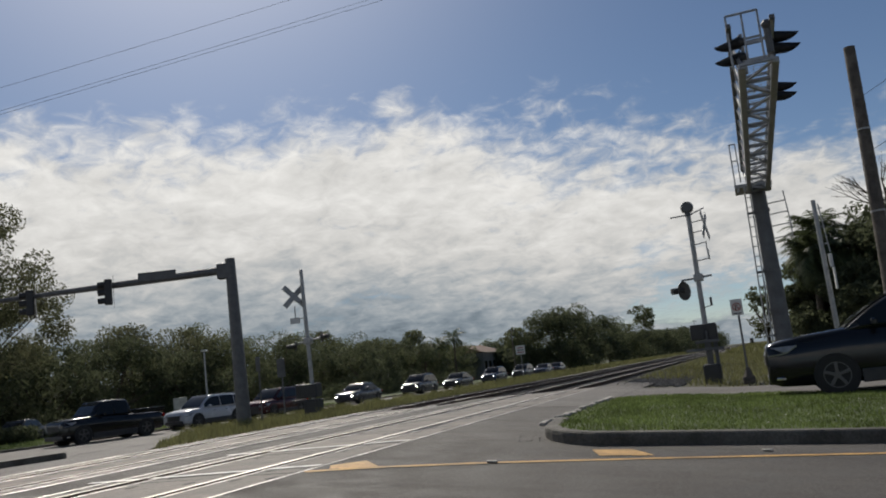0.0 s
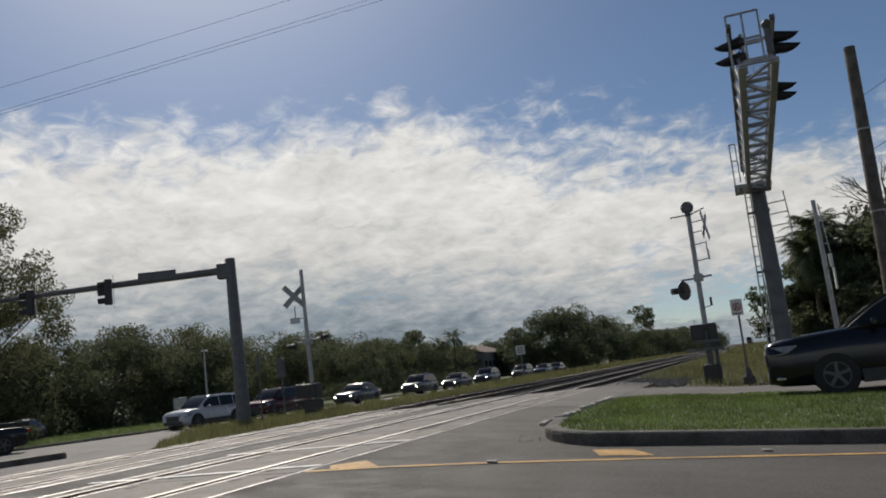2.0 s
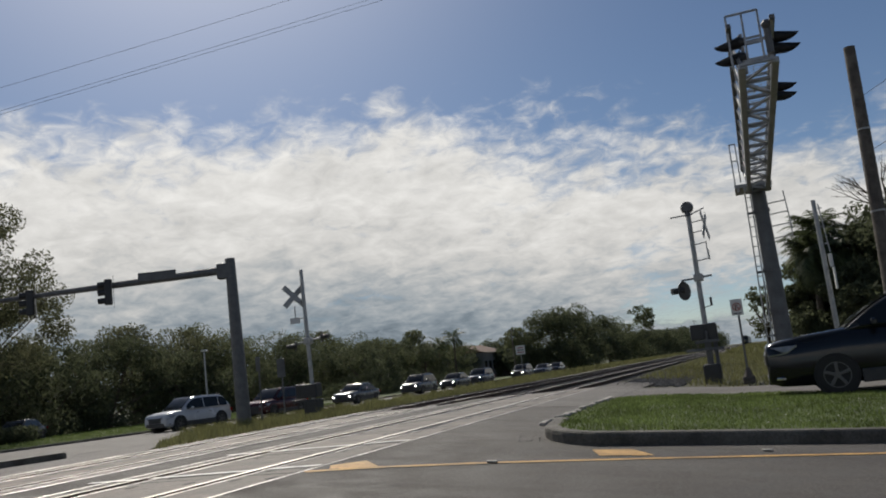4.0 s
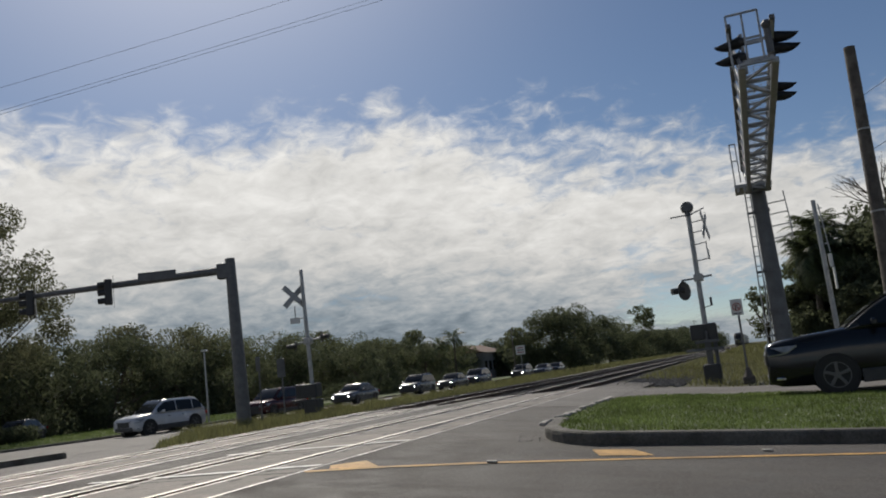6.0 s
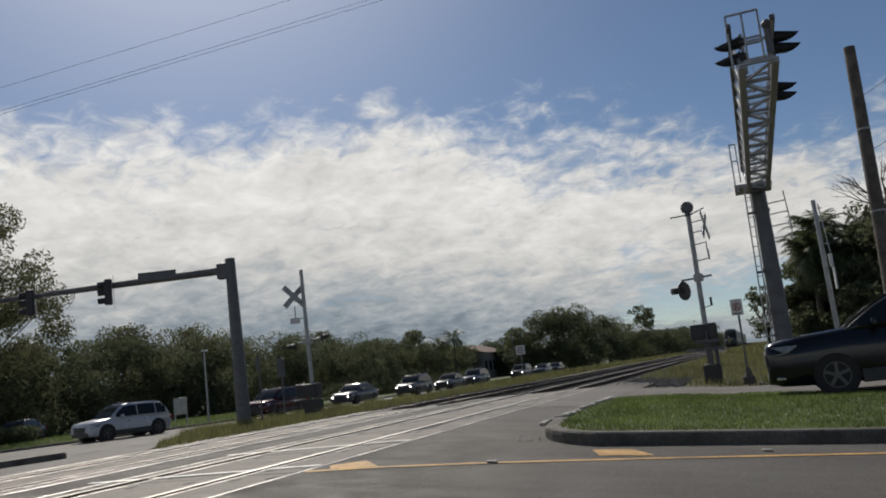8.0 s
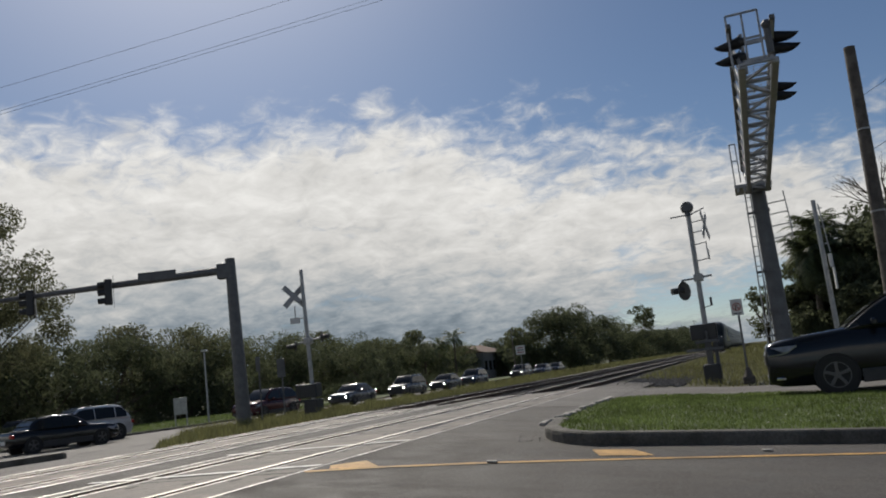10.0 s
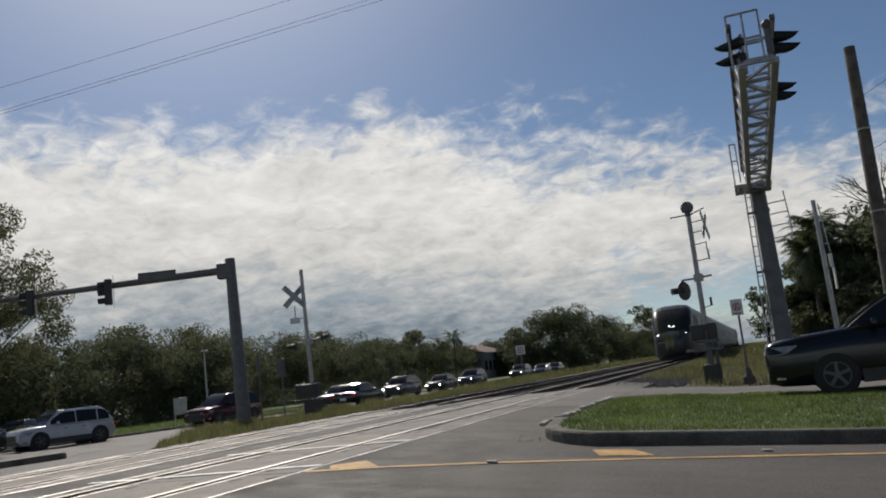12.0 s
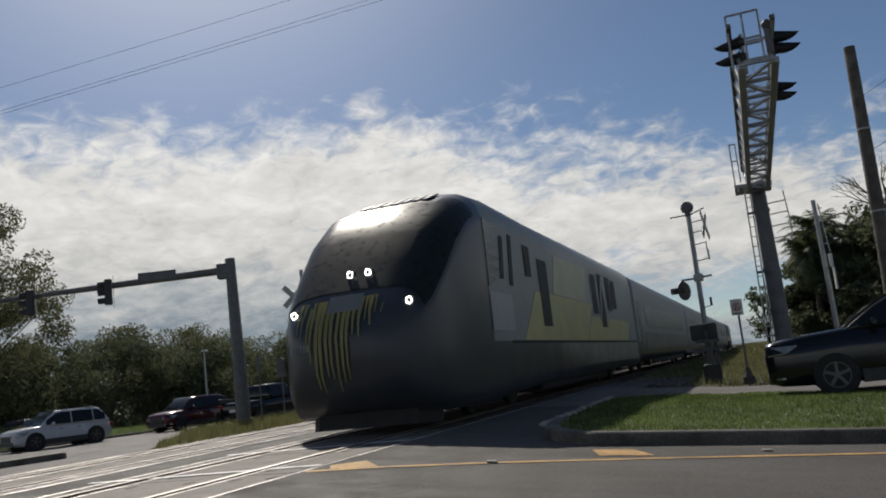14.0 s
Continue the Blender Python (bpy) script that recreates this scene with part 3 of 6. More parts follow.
def decal(name, pts, material, parent, off=0.04, thick=0.02, label=""):
    """A thin plate laid on the nose: rows of (a, z) along both edges, projected on the skin."""
    bm = BM()
    rows = []
    for (a0, z0), (a1, z1) in pts:
        rows.append([bm.verts.new((a, shell_point(a, z) - off, z)) for a, z in ((a0, z0), ((a0 + a1) / 2, (z0 + z1) / 2), (a1, z1))])
    for r, q in zip(rows, rows[1:]):
        for j in range(2):
            bm.faces.new((r[j], r[j + 1], q[j + 1], q[j]))
    bmesh.ops.solidify(bm, geom=bm.faces[:], thickness=-thick)
    bmesh.ops.recalc_face_normals(bm, faces=bm.faces)
    return part(name, bm, material, parent, label, smooth=False)


def lamp(parent, a, z, r, lit=True):
    y = shell_point(a, z)
    bm = BM()
    tube(bm, (a, y + 0.12, z), (a, y - 0.05, z), r * 1.45, r * 1.35, 20)
    h = part("headlight", bm, BLACK, parent)
    bm = BM()
    # a ring of small bright beads
    for k in range(9):
        c, s = math.cos(2 * math.pi * k / 9) * r * 0.85, math.sin(2 * math.pi * k / 9) * r * 0.85
        tube(bm, (a + c, y - 0.045, z + s), (a + c, y - 0.066, z + s), r * 0.17, r * 0.12, 8)
    part("lens", bm, LAMP_TRAIN if lit else LAMP_OFF, h, "bright white headlight lens" if lit else "")
    return h


def side_plate(bm, x, y0, y1, z0, z1, slope=0.0):
    """A thin plate on a vertical side; slope leans its ends."""
    s = 1 if x > 0 else -1
    prism(bm, [(x, y0, z0), (x, y1, z0), (x, y1 + slope, z1), (x, y0 + slope, z1)], (s * 0.008, 0, 0))


def locomotive(label, lit=True):
    """Nose at y = 0, body behind it along +y."""
    loco = thing("locomotive", Matrix.Identity(4), label, "locomotive", "cars of the train")
    L = LOCO_ROWS[-1][0]
    bm = BM()
    # smooth the nose by a fine resampling of its stations
    ys = [0, 0.04, 0.12, 0.22, 0.35, 0.5, 0.7, 0.95, 1.2, 1.5, 1.75, 2.05, 2.4, 2.8, 3.2, 3.7, 4.2, 8, L]
    rows = []
    for y in ys:
        i = min(len(LOCO_ROWS) - 2, max(j for j in range(len(LOCO_ROWS)) if LOCO_ROWS[j][0] <= y))
        r0, r1 = LOCO_ROWS[i], LOCO_ROWS[i + 1]
        f = (y - r0[0]) / (r1[0] - r0[0])
        rows.append((y, *[p + (q - p) * f for p, q in zip(r0[1:], r1[1:])]))
    rings = [[(x, y, z) for x, z in section(hw, z0, z1, cr, rr)] for y, hw, z0, z1, cr, rr in rows]
    m = len(rings[0])
    loft(bm, rings, mat_of=lambda i, j: 0 if i < 14 else (1 if (2 <= j <= 5 or m - 7 <= j <= m - 4) else 0))
    bmesh.ops.recalc_face_normals(bm, faces=bm.faces)
    part("body", bm, [BODY_DARK, BODY_SILVER], loco, smooth=True)
    # wraparound windscreen, a thin shell over the upper nose
    bm = BM()
    top = [r for r in rings[5:14]]
    rows_ = [[bm.verts.new(Vector(p) + Vector((0.012 * (1 if p[0] > 0 else -1), -0.012, 0.012))) for p in r[4:m - 4]] for r in top]
    for a_, b_ in zip(rows_, rows_[1:]):
        for k in range(len(a_) - 1):
            if max(v.co.z for v in (a_[k], a_[k + 1], b_[k + 1], b_[k])) < 4.2:
                bm.faces.new((a_[k], a_[k + 1], b_[k + 1], b_[k]))
    bmesh.ops.delete(bm, geom=[v for v in bm.verts if not v.link_faces], context="VERTS")
    bmesh.ops.recalc_face_normals(bm, faces=bm.faces)
    part("windscreen", bm, TINTED, loco, "black tinted wraparound windscreen", smooth=True)
    # yellow bristles under the windscreen
    rng = random.Random(3)
    for k in range(17):
        a = -0.86 + 0.095 * k + rng.uniform(-0.015, 0.015)
        z1 = 2.22
        z0 = 0.78 + 0.3 * (abs(k - 7) / 6) ** 1.5 + rng.uniform(-0.12, 0.22)
        if k > 10:
            z0 = 1.5 + 0.1 * (k - 11) + rng.uniform(-0.1, 0.2)
        if k < 4:
            z0 = 1.72 - 0.2 * k + rng.uniform(-0.1, 0.15)
        w = rng.uniform(0.026, 0.044)
        tip = rng.uniform(-0.02, 0.02)
        decal("stripe", [((a - w * (1.1 - 0.1 * q), z), (a + w * (1.1 - 0.1 * q), z)) for q, z in enumerate(span(z1, z0 + 0.25, 6))] + [((a + tip - w * 0.2, z0), (a + tip + w * 0.2, z0))],
              BODY_YELLOW, loco, 0.035, 0.025, "yellow nose stripe")
    decal("nose_panel", [((-0.33, z), (0.3, z)) for z in span(2.0, 2.28, 3)], BODY_PALE, loco, 0.045, 0.03, "pale grey nose panel")
    for a in (-0.12, 0.22):
        lamp(loco, a, 2.66, 0.06, lit)
    for a in (-1.0, 1.09):
        lamp(loco, a, 2.05, 0.06, lit)
    for k in range(6):
        a = -0.62 - 0.07 * k
        decal("lettering_bar", [((a - 0.022, z), (a + 0.022, z)) for z in (1.40, 1.52)], BODY_PALE, loco, 0.04, 0.03, "pale lettering bar")
    # ribbed edge over the windscreen
    for k in range(7):
        bm = BM()
        box(bm, (-0.66 + 0.22 * k, 2.9, 4.255), (0.17, 0.55, 0.03), Euler((radians(19), 0, 0)).to_matrix(), 0.012)
        part("roof_rib", bm, BODY_DARK, loco)
    # snow plough under the nose
    bm = BM()
    prism(bm, [(-1.2, 1.0, 0.08), (1.2, 1.0, 0.08), (0.9, 0.62, 0.10), (-0.9, 0.62, 0.10)], (0, 0.12, 0.42))
    part("plough", bm, UNDER, loco, "dark steel plough under the nose")
    bm = BM()
    box(bm, (0, 13.5, 4.44), (1.7, 12.0, 0.16), bevel=0.05)
    part("roof_hatch", bm, BODY_DARK, loco)
    for s in (1, -1):
        x = s * 1.552
        bm = BM()
        side_plate(bm, x, 3.2, 4.7, 1.55, 2.3)
        part("side_panel", bm, BODY_PALE, loco, "pale grey side panel")
        bm = BM()
        side_plate(bm, x, 5.4, 12.3, 1.37, 2.5, 1.3)
        part("side_panel", bm, BODY_YELLOW, loco, "yellow side panel")
        bm = BM()
        side_plate(bm, x, 12.4, 20.2, 1.37, 2.1, 0.9)
        part("side_panel", bm, BODY_YELLOW, loco, "yellow side panel")
        bm = BM()
        side_plate(bm, x, 8.5, 12.6, 2.52, 3.55, 0.5)
        part("side_panel", bm, BODY_CREAM, loco, "cream upper side panel")
        for y0, lean in ((14.75, 0.9), (16.1, -0.5)):
            bm = BM()
            side_plate(bm, s * 1.566, y0, y0 + 0.16, 1.9, 3.5, lean)
            part("stripe", bm, BODY_PALE, loco, "pale slanting stripe across the louvres")
        for k in range(6):
            z, q = 2.4 + 0.22 * k, 3.75 + 0.5 * ((k * 7) % 4) / 3
            bm = BM()
            prism(bm, [(s * 1.545, 3.22, z), (s * 1.545, q, z + 0.16), (s * 1.545, 3.22, z + 0.24)], (s * 0.014, 0, 0))
            part("stripe", bm, BODY_DARK, loco, "dark brush stroke behind the windscreen")
        for y0, y1, z0, z1 in ((4.0, 4.25, 2.6, 3.5), (4.65, 4.9, 2.5, 3.6)):
            bm = BM()
            side_plate(bm, s * 1.556, y0, y1, z0, z1, 0.2)
            part("stripe", bm, TRAIN_BLACK, loco, "dark side stripe")
        for y0, y1, z0, z1 in ((6.0, 6.5, 2.8, 3.5), (7.2, 8.05, 1.7, 3.3), (13.9, 14.6, 2.2, 3.45), (15.1, 15.9, 1.8, 3.55), (16.5, 17.3, 2.4, 3.55), (17.6, 18.4, 2.5, 3.5)):
            bm = BM()
            side_plate(bm, s * 1.560, y0, y1, z0, z1)
            part("louvre" if y0 > 14 else "side_window", bm, TRAIN_BLACK, loco)
        bm = BM()
        side_plate(bm, s * 1.552, 4.4, 22.5, 1.30, 1.36)
        part("side_trim", bm, TRAIN_BLACK, loco)
        bm = BM()
        side_plate(bm, s * 1.44, 4.5, 22.4, 3.80, 3.87)
        part("roof_rail", bm, BODY_PALE, loco)
    for y in (5.0, 18.6):
        bogie(loco, y, 2.8)
    bm = BM()
    box(bm, (0, 11.8, 0.60), (2.6, 8.8, 0.8), bevel=0.1)
    part("fuel_tank", bm, UNDER, loco)
    return loco


def coach(label):
    c = thing("coach", Matrix.Identity(4), label, "coach", "cars of the train")
    L = 25.6
    bm = BM()
    rings = [[(x, y, z) for x, z in section(1.56, 0.55, 4.32, 0.16, 0.55)] for y in (0, 0.06, L - 0.06, L)]
    m = len(rings[0])
    loft(bm, rings, mat_of=lambda i, j: 1 if 3 <= j <= m - 5 else (2 if j in (0, 1, m - 2, m - 3, m - 1) else 0))
    bmesh.ops.recalc_face_normals(bm, faces=bm.faces)
    part("body", bm, [BODY_SILVER, BODY_SILVER, BODY_DARK], c, smooth=True)
    for s in (1, -1):
        for k in range(11):
            y = 3.2 + 1.78 * k
            bm = BM()
            side_plate(bm, s * 1.562, y, y + 1.5, 2.0, 2.95)
            part("side_window", bm, TINTED, c)
        bm = BM()
        side_plate(bm, s * 1.562, 0.8, 1.7, 1.05, 3.1)
        part("door", bm, BODY_DARK, c)
        bm = BM()
        side_plate(bm, s * 1.560, 2.4, L - 0.4, 1.05, 1.75)
        part("side_panel", bm, BODY_DARK, c, "charcoal lower side panel")
        bm = BM()
        side_plate(bm, s * 1.45, 4.5, L - 4.5, 0.35, 0.95)
        part("skirt", bm, UNDER, c)
    bm = BM()
    box(bm, (0, -0.3, 2.5), (2.5, 0.62, 3.2), bevel=0.1)
    part("gangway", bm, UNDER, c)
    for y in (3.6, L - 3.6):
        bogie(c, y, 2.6)
    return c


TRAIN_CARS = []
_l = locomotive("charcoal and silver diesel locomotive with yellow nose stripes")
TRAIN_CARS.append((_l, 0.0, False))
_c = coach("silver passenger coach with a dark window band")
y = 22.6 + 0.65
TRAIN_CARS.append((_c, y, False))
for _ in range(3):
    y += 25.6 + 0.65
    TRAIN_CARS.append((copy_thing(_c, pose(0, 0, 0)), y, False))
TRAIN_CARS.append((tagged(copy_thing(_l, pose(0, 0, 0)), "charcoal and silver trailing locomotive at the tail"), y + 25.6 + 0.65 + 22.6, True))


# ---- vehicles ----
def paint(name, base, rough=0.25, metal=0.3):
    return mat(name, base, rough, metal, vary=0.06, scale=2, grain=40, bump=0.01)


P_WHITE = paint("white car paint", (0.52, 0.53, 0.55), 0.25, 0.0)
P_BLACK = paint("black car paint", (0.008, 0.009, 0.011), 0.16, 0.0)
P_RED = paint("dark red car paint", (0.065, 0.014, 0.016), 0.22)
P_SILVER = paint("silver car paint", (0.09, 0.093, 0.097), 0.25, 0.4)
P_GREY = paint("grey car paint", (0.045, 0.05, 0.055), 0.25)
P_BLUE = paint("dark blue car paint", (0.03, 0.045, 0.08), 0.25)
RIM = mat("alloy rim", (0.12, 0.12, 0.125), 0.35, 0.9, vary=0.05, bump=0)


def wheel(parent, x, y, r, w=0.24):
    h = new("wheel")
    h.parent = parent
    h.location = (x, y, r)
    s = 1 if x > 0 else -1
    bm = BM()
    prof = [(-w / 2, r * 0.66), (-w / 2, r * 0.93), (-w / 2 + 0.03, r), (w / 2 - 0.03, r), (w / 2, r * 0.93), (w / 2, r * 0.66)]
    rings = [[(px, pr * math.cos(2 * math.pi * k / 28), pr * math.sin(2 * math.pi * k / 28)) for px, pr in prof] for k in range(28)]
    rings.append(rings[0])
    rows = [[bm.verts.new(p) for p in ring] for ring in rings[:-1]]
    n = len(prof)
    for i in range(28):
        for j in range(n):
            bm.faces.new((rows[i][j], rows[i][(j + 1) % n], rows[(i + 1) % 28][(j + 1) % n], rows[(i + 1) % 28][j]))
    bmesh.ops.recalc_face_normals(bm, faces=bm.faces)
    part("tyre", bm, RUBBER, h)
    bm = BM()
    tube(bm, (s * (w / 2 - 0.02), 0, 0), (s * (w / 2 + 0.008), 0, 0), r * 0.17, r * 0.14, 12)
    for k in range(5):
        a = 2 * math.pi * k / 5 + 0.3
        box(bm, (s * (w / 2 - 0.012), math.cos(a) * r * 0.37, math.sin(a) * r * 0.37), (0.024, r * 0.54, r * 0.17), Euler((a, 0, 0)).to_matrix(), 0.008)
    rings = [[(px, pr * math.cos(2 * math.pi * k / 24), pr * math.sin(2 * math.pi * k / 24)) for k in range(24)]
             for px, pr in ((s * (w / 2 - 0.005), r * 0.68), (s * (w / 2 - 0.005), r * 0.61), (s * (w / 2 - 0.1), r * 0.58), (s * (w / 2 - 0.1), r * 0.02))]
    loft(bm, rings, cap=False, mat_of=lambda i, j: 1 if i else 0)
    part("rim", bm, [RIM, BLACK], h, "spoked alloy rim")
    return h


def car(name, label, category, colour, L=4.6, W=1.85, H=1.68, hood=1.03, belt=1.03, cowl=1.12, roof0=2.0, roof1=3.95, tail=4.5, deck=None, r=0.36,
        front_axle=0.9, rear_axle=None, lights=False, group="", bed=False, rails=True, blunt=0.0):
    """A road vehicle: nose at y = +L/2. cowl, roof0, roof1, tail: metres behind the nose where the windscreen starts, ends, the rear glass starts, ends."""
    c = thing(name, Matrix.Identity(4), label, category, group)
    hw = W / 2
    rear_axle = rear_axle or L - 0.85
    deck = deck or belt

    def Y(d):
        return L / 2 - d
    st = [(0.0, 0.84, 0.40 - blunt, hood - 0.30 + blunt), (0.05, 0.92, 0.30, hood - 0.17 + blunt * 0.5), (0.22, 0.97, 0.24, hood - 0.08), (0.6, 0.99, 0.22, hood - 0.02), (cowl, 1.0, 0.22, belt + 0.02)]
    st += [((cowl + tail) / 2, 1.0, 0.22, belt), (tail - 0.05, 1.0, 0.24, deck), (L - 0.25, 0.985, 0.28, deck - 0.03), (L - 0.06, 0.94, 0.34, deck - 0.10), (L, 0.86, 0.45, deck - 0.25)]
    bm = BM()
    rings = []
    for d, wf, z0, z1 in st:
        w = hw * wf
        h = z1 - z0
        prof = [(w * 0.86, z0), (w * 0.97, z0 + 0.06), (w, z0 + h * 0.30), (w * 0.995, z0 + h * 0.62), (w * 0.955, z1 - 0.07), (w * 0.89, z1 - 0.015), (w * 0.6, z1 + 0.012)]
        rings.append([(x, Y(d), z) for x, z in prof] + [(-x, Y(d), z) for x, z in reversed(prof)])
    loft(bm, rings)
    bmesh.ops.recalc_face_normals(bm, faces=bm.faces)
    part("body", bm, colour, c, smooth=True)
    # cabin: rounded sections from the cowl over the roof to the tail
    wb, wr = hw * 0.95, hw * 0.77
    zb, zt = belt - 0.04, H

    def top(d):
        if d < roof0:
            u = max(0.0, (d - cowl) / (roof0 - cowl))
            return zb + (zt - zb) * (0.02 + 0.98 * (1 - (1 - u) ** 1.3))
        if d < roof1:
            v = (d - roof0) / (roof1 - roof0)
            return zt + 0.035 * math.sin(math.pi * v) - 0.02 * v
        w = min(1.0, (d - roof1) / (tail - roof1))
        return zb + (zt - 0.02 - zb) * max(0.02, 1 - w ** 1.5)

    def flank(d, z):
        """Half width of the cabin at height z."""
        e = min(1.0, (d - cowl + 0.5) / 1.1, (tail - d + 0.7) / 1.1)
        return (wb + (wr - wb) * (z - zb) / (zt - zb)) * (0.90 + 0.10 * math.sin(math.pi / 2 * max(0.0, e)))

    ds = span(cowl, roof0, 6) + span(roof0, roof1, 6)[1:] + span(roof1, tail, 5)[1:]
    bm = BM()
    rings = []
    for d in ds:
        t_ = top(d)
        half = [(flank(d, zb + (t_ - zb) * q), zb + (t_ - zb) * q) for q in (0, 0.45, 0.86)]
        x_ = flank(d, t_)
        half += [(x_ * 0.97, zb + (t_ - zb) * 0.955), (x_ * 0.90, t_), (x_ * 0.5, t_ + 0.016)]
        rings.append([(x, Y(d), z) for x, z in half] + [(-x, Y(d), z) for x, z in reversed(half)])
    loft(bm, rings)
    bmesh.ops.recalc_face_normals(bm, faces=bm.faces)
    part("cabin", bm, colour, c, smooth=True)

    def pane(nm, grid):
        """A thin bowed glass plate over a grid of points."""
        bm = BM()
        vs = [[bm.verts.new(p) for p in row] for row in grid]
        for a_, b_ in zip(vs, vs[1:]):
            for q in range(len(a_) - 1):
                bm.faces.new((a_[q], a_[q + 1], b_[q + 1], b_[q]))
        bmesh.ops.recalc_face_normals(bm, faces=bm.faces)
        bmesh.ops.solidify(bm, geom=bm.faces[:], thickness=0.006)
        return part(nm, bm, GLASS_DARK, c)
    across = (-0.86, -0.5, 0.0, 0.5, 0.86)
    pane("windscreen", [[(flank(d, top(d)) * q, Y(d - 0.012), top(d) + 0.03 + 0.012 * (1 - abs(q))) for q in across] for d in span(cowl + 0.05, roof0 - 0.03, 5)])
    pane("rear_window", [[(flank(d, top(d)) * q, Y(d + 0.02), top(d) + 0.03 + 0.012 * (1 - abs(q))) for q in across] for d in span(roof1 + 0.04, roof1 + (tail - roof1) * 0.72, 4)])
    g0, g1 = cowl + 0.30, tail - 0.14
    for sx in (1, -1):
        for u0, u1 in (((0.0, 0.40), (0.42, 0.76), (0.78, 0.97)) if not bed else ((0.0, 0.5), (0.54, 0.96))):
            cols = span(g0 + (g1 - g0) * u0, g0 + (g1 - g0) * u1, 5)
            pane("side_window", [[(sx * (flank(d, z) + 0.012), Y(d), z) for d in cols for z in [zb + 0.08 + (max(0.10, (top(d) - zb) * 0.86) - 0.08) * v]] for v in (0.0, 0.5, 1.0)])
    for s in (1, -1):
        bm = BM()
        box(bm, (s * (hw + 0.1), Y(cowl + 0.55), belt + 0.08), (0.18, 0.12, 0.15), bevel=0.04)
        tube(bm, (s * (hw * 0.9), Y(cowl + 0.5), belt + 0.03), (s * (hw + 0.06), Y(cowl + 0.53), belt + 0.06), 0.025)
        part("mirror", bm, colour, c)
        bm = BM()
        prism(bm, [(s * hw * 0.985, Y(0.62), hood - 0.20), (s * hw * 0.99, Y(0.40), hood - 0.33), (s * hw * 0.94, Y(0.06), hood - 0.37), (s * hw * 0.52, Y(-0.012), hood - 0.36),
                   (s * hw * 0.52, Y(0.02), hood - 0.26), (s * hw * 0.91, Y(0.14), hood - 0.21)], (s * 0.012, 0.02, 0.025))
        h = part("headlight", bm, LAMP_OFF, c, "clear headlight")
        if lights:
            # lit lens, its extra glow imitating sun sparkle on the car
            bm = BM()
            tube(bm, (s * hw * 0.72, Y(0.06), hood - 0.30), (s * hw * 0.72, Y(-0.035), hood - 0.30), 0.05, 0.045, 12)
            part("lens", bm, LAMP_WHITE, h, "lit headlight lens that doubles as a sun glint")
        bm = BM()
        box(bm, (s * hw * 0.83, Y(L - 0.04), deck - 0.22), (0.3, 0.12, 0.16), bevel=0.03)
        part("tail_light", bm, LAMP_RED, c, "red tail light")
        if rails and not bed:
            bm = BM()
            tube(bm, (s * wr * 0.88, Y(roof0 + 0.2), H + 0.02), (s * wr * 0.88, Y(roof1 - 0.1), H + 0.02), 0.018)
            for d in (roof0 + 0.2, roof1 - 0.1):
                tube(bm, (s * wr * 0.88, Y(d), H - 0.06), (s * wr * 0.88, Y(d), H + 0.02), 0.02)
            part("roof_rail", bm, SILVER, c)
        for ax in (front_axle, rear_axle):
            bm = BM()
            lip = 0.095 if colour is P_WHITE else 0.045
            tube(bm, (s * (hw - 0.3), Y(ax), r), (s * (hw + 0.008), Y(ax), r), r + lip, r + lip - 0.01, 28)
            part("wheel_arch", bm, RUBBER, c)
            wheel(c, s * (hw - 0.10), Y(ax), r)
        for d in (cowl + 0.95, cowl + 1.85):
            bm = BM()
            box(bm, (s * (hw + 0.004), Y(d), belt - 0.18), (0.03, 0.18, 0.03), bevel=0.008)
            part("door_handle", bm, CHROME if colour is not P_BLACK else P_BLACK, c)
        bm = BM()
        box(bm, (s * (hw - 0.025), Y((front_axle + rear_axle) / 2), 0.33), (0.08, rear_axle - front_axle - 2 * r - 0.12, 0.26), bevel=0.02)
        part("sill", bm, BLACK, c)
    bm = BM()
    box(bm, (0, Y(0.03), hood - 0.42), (W * 0.52, 0.1, 0.28), bevel=0.03)
    for k in range(4):
        box(bm, (0, Y(-0.03), hood - 0.52 + 0.06 * k), (W * 0.5, 0.02, 0.015))
    part("grille", bm, BLACK, c)
    bm = BM()
    box(bm, (0, Y(0.06), 0.38), (W * 0.76, 0.15, 0.20), bevel=0.04)
    part("bumper", bm, BLACK, c)
    for s in (1, -1):
        bm = BM()
        box(bm, (s * hw * 0.86, Y(0.15), 0.40), (0.40, 0.1, 0.05), Euler((0, 0, radians(-42 * s))).to_matrix(), 0.01)
        part("fog_trim", bm, CHROME, c, "chrome fog lamp trim")
    bm = BM()
    box(bm, (0, Y(L + 0.01), deck - 0.45), (0.42, 0.02, 0.16), bevel=0.005)
    part("number_plate", bm, SIGN_WHITE, c, "blank white number plate")
    if bed:
        bm = BM()
        for s in (1, -1):
            box(bm, (s * (hw - 0.06), Y((tail + L) / 2 + 0.05), deck + 0.09), (0.1, L - tail - 0.1, 0.22), bevel=0.02)
        box(bm, (0, Y(L - 0.06), deck + 0.09), (W - 0.16, 0.1, 0.22), bevel=0.02)
        part("bed_wall", bm, colour, c)
        for s in (1, -1):
            bm = BM()
            box(bm, (s * (hw - 0.06), Y((tail + L) / 2 + 0.05), deck + 0.205), (0.11, L - tail - 0.15, 0.02), bevel=0.004)
            part("bed_rail", bm, SILVER, c, "bright bed rail cap")
    return c


def suv(label, colour, **k):
    return car("suv", label, "suv", colour, group=k.pop("group", "vehicles on the highway"), **k)


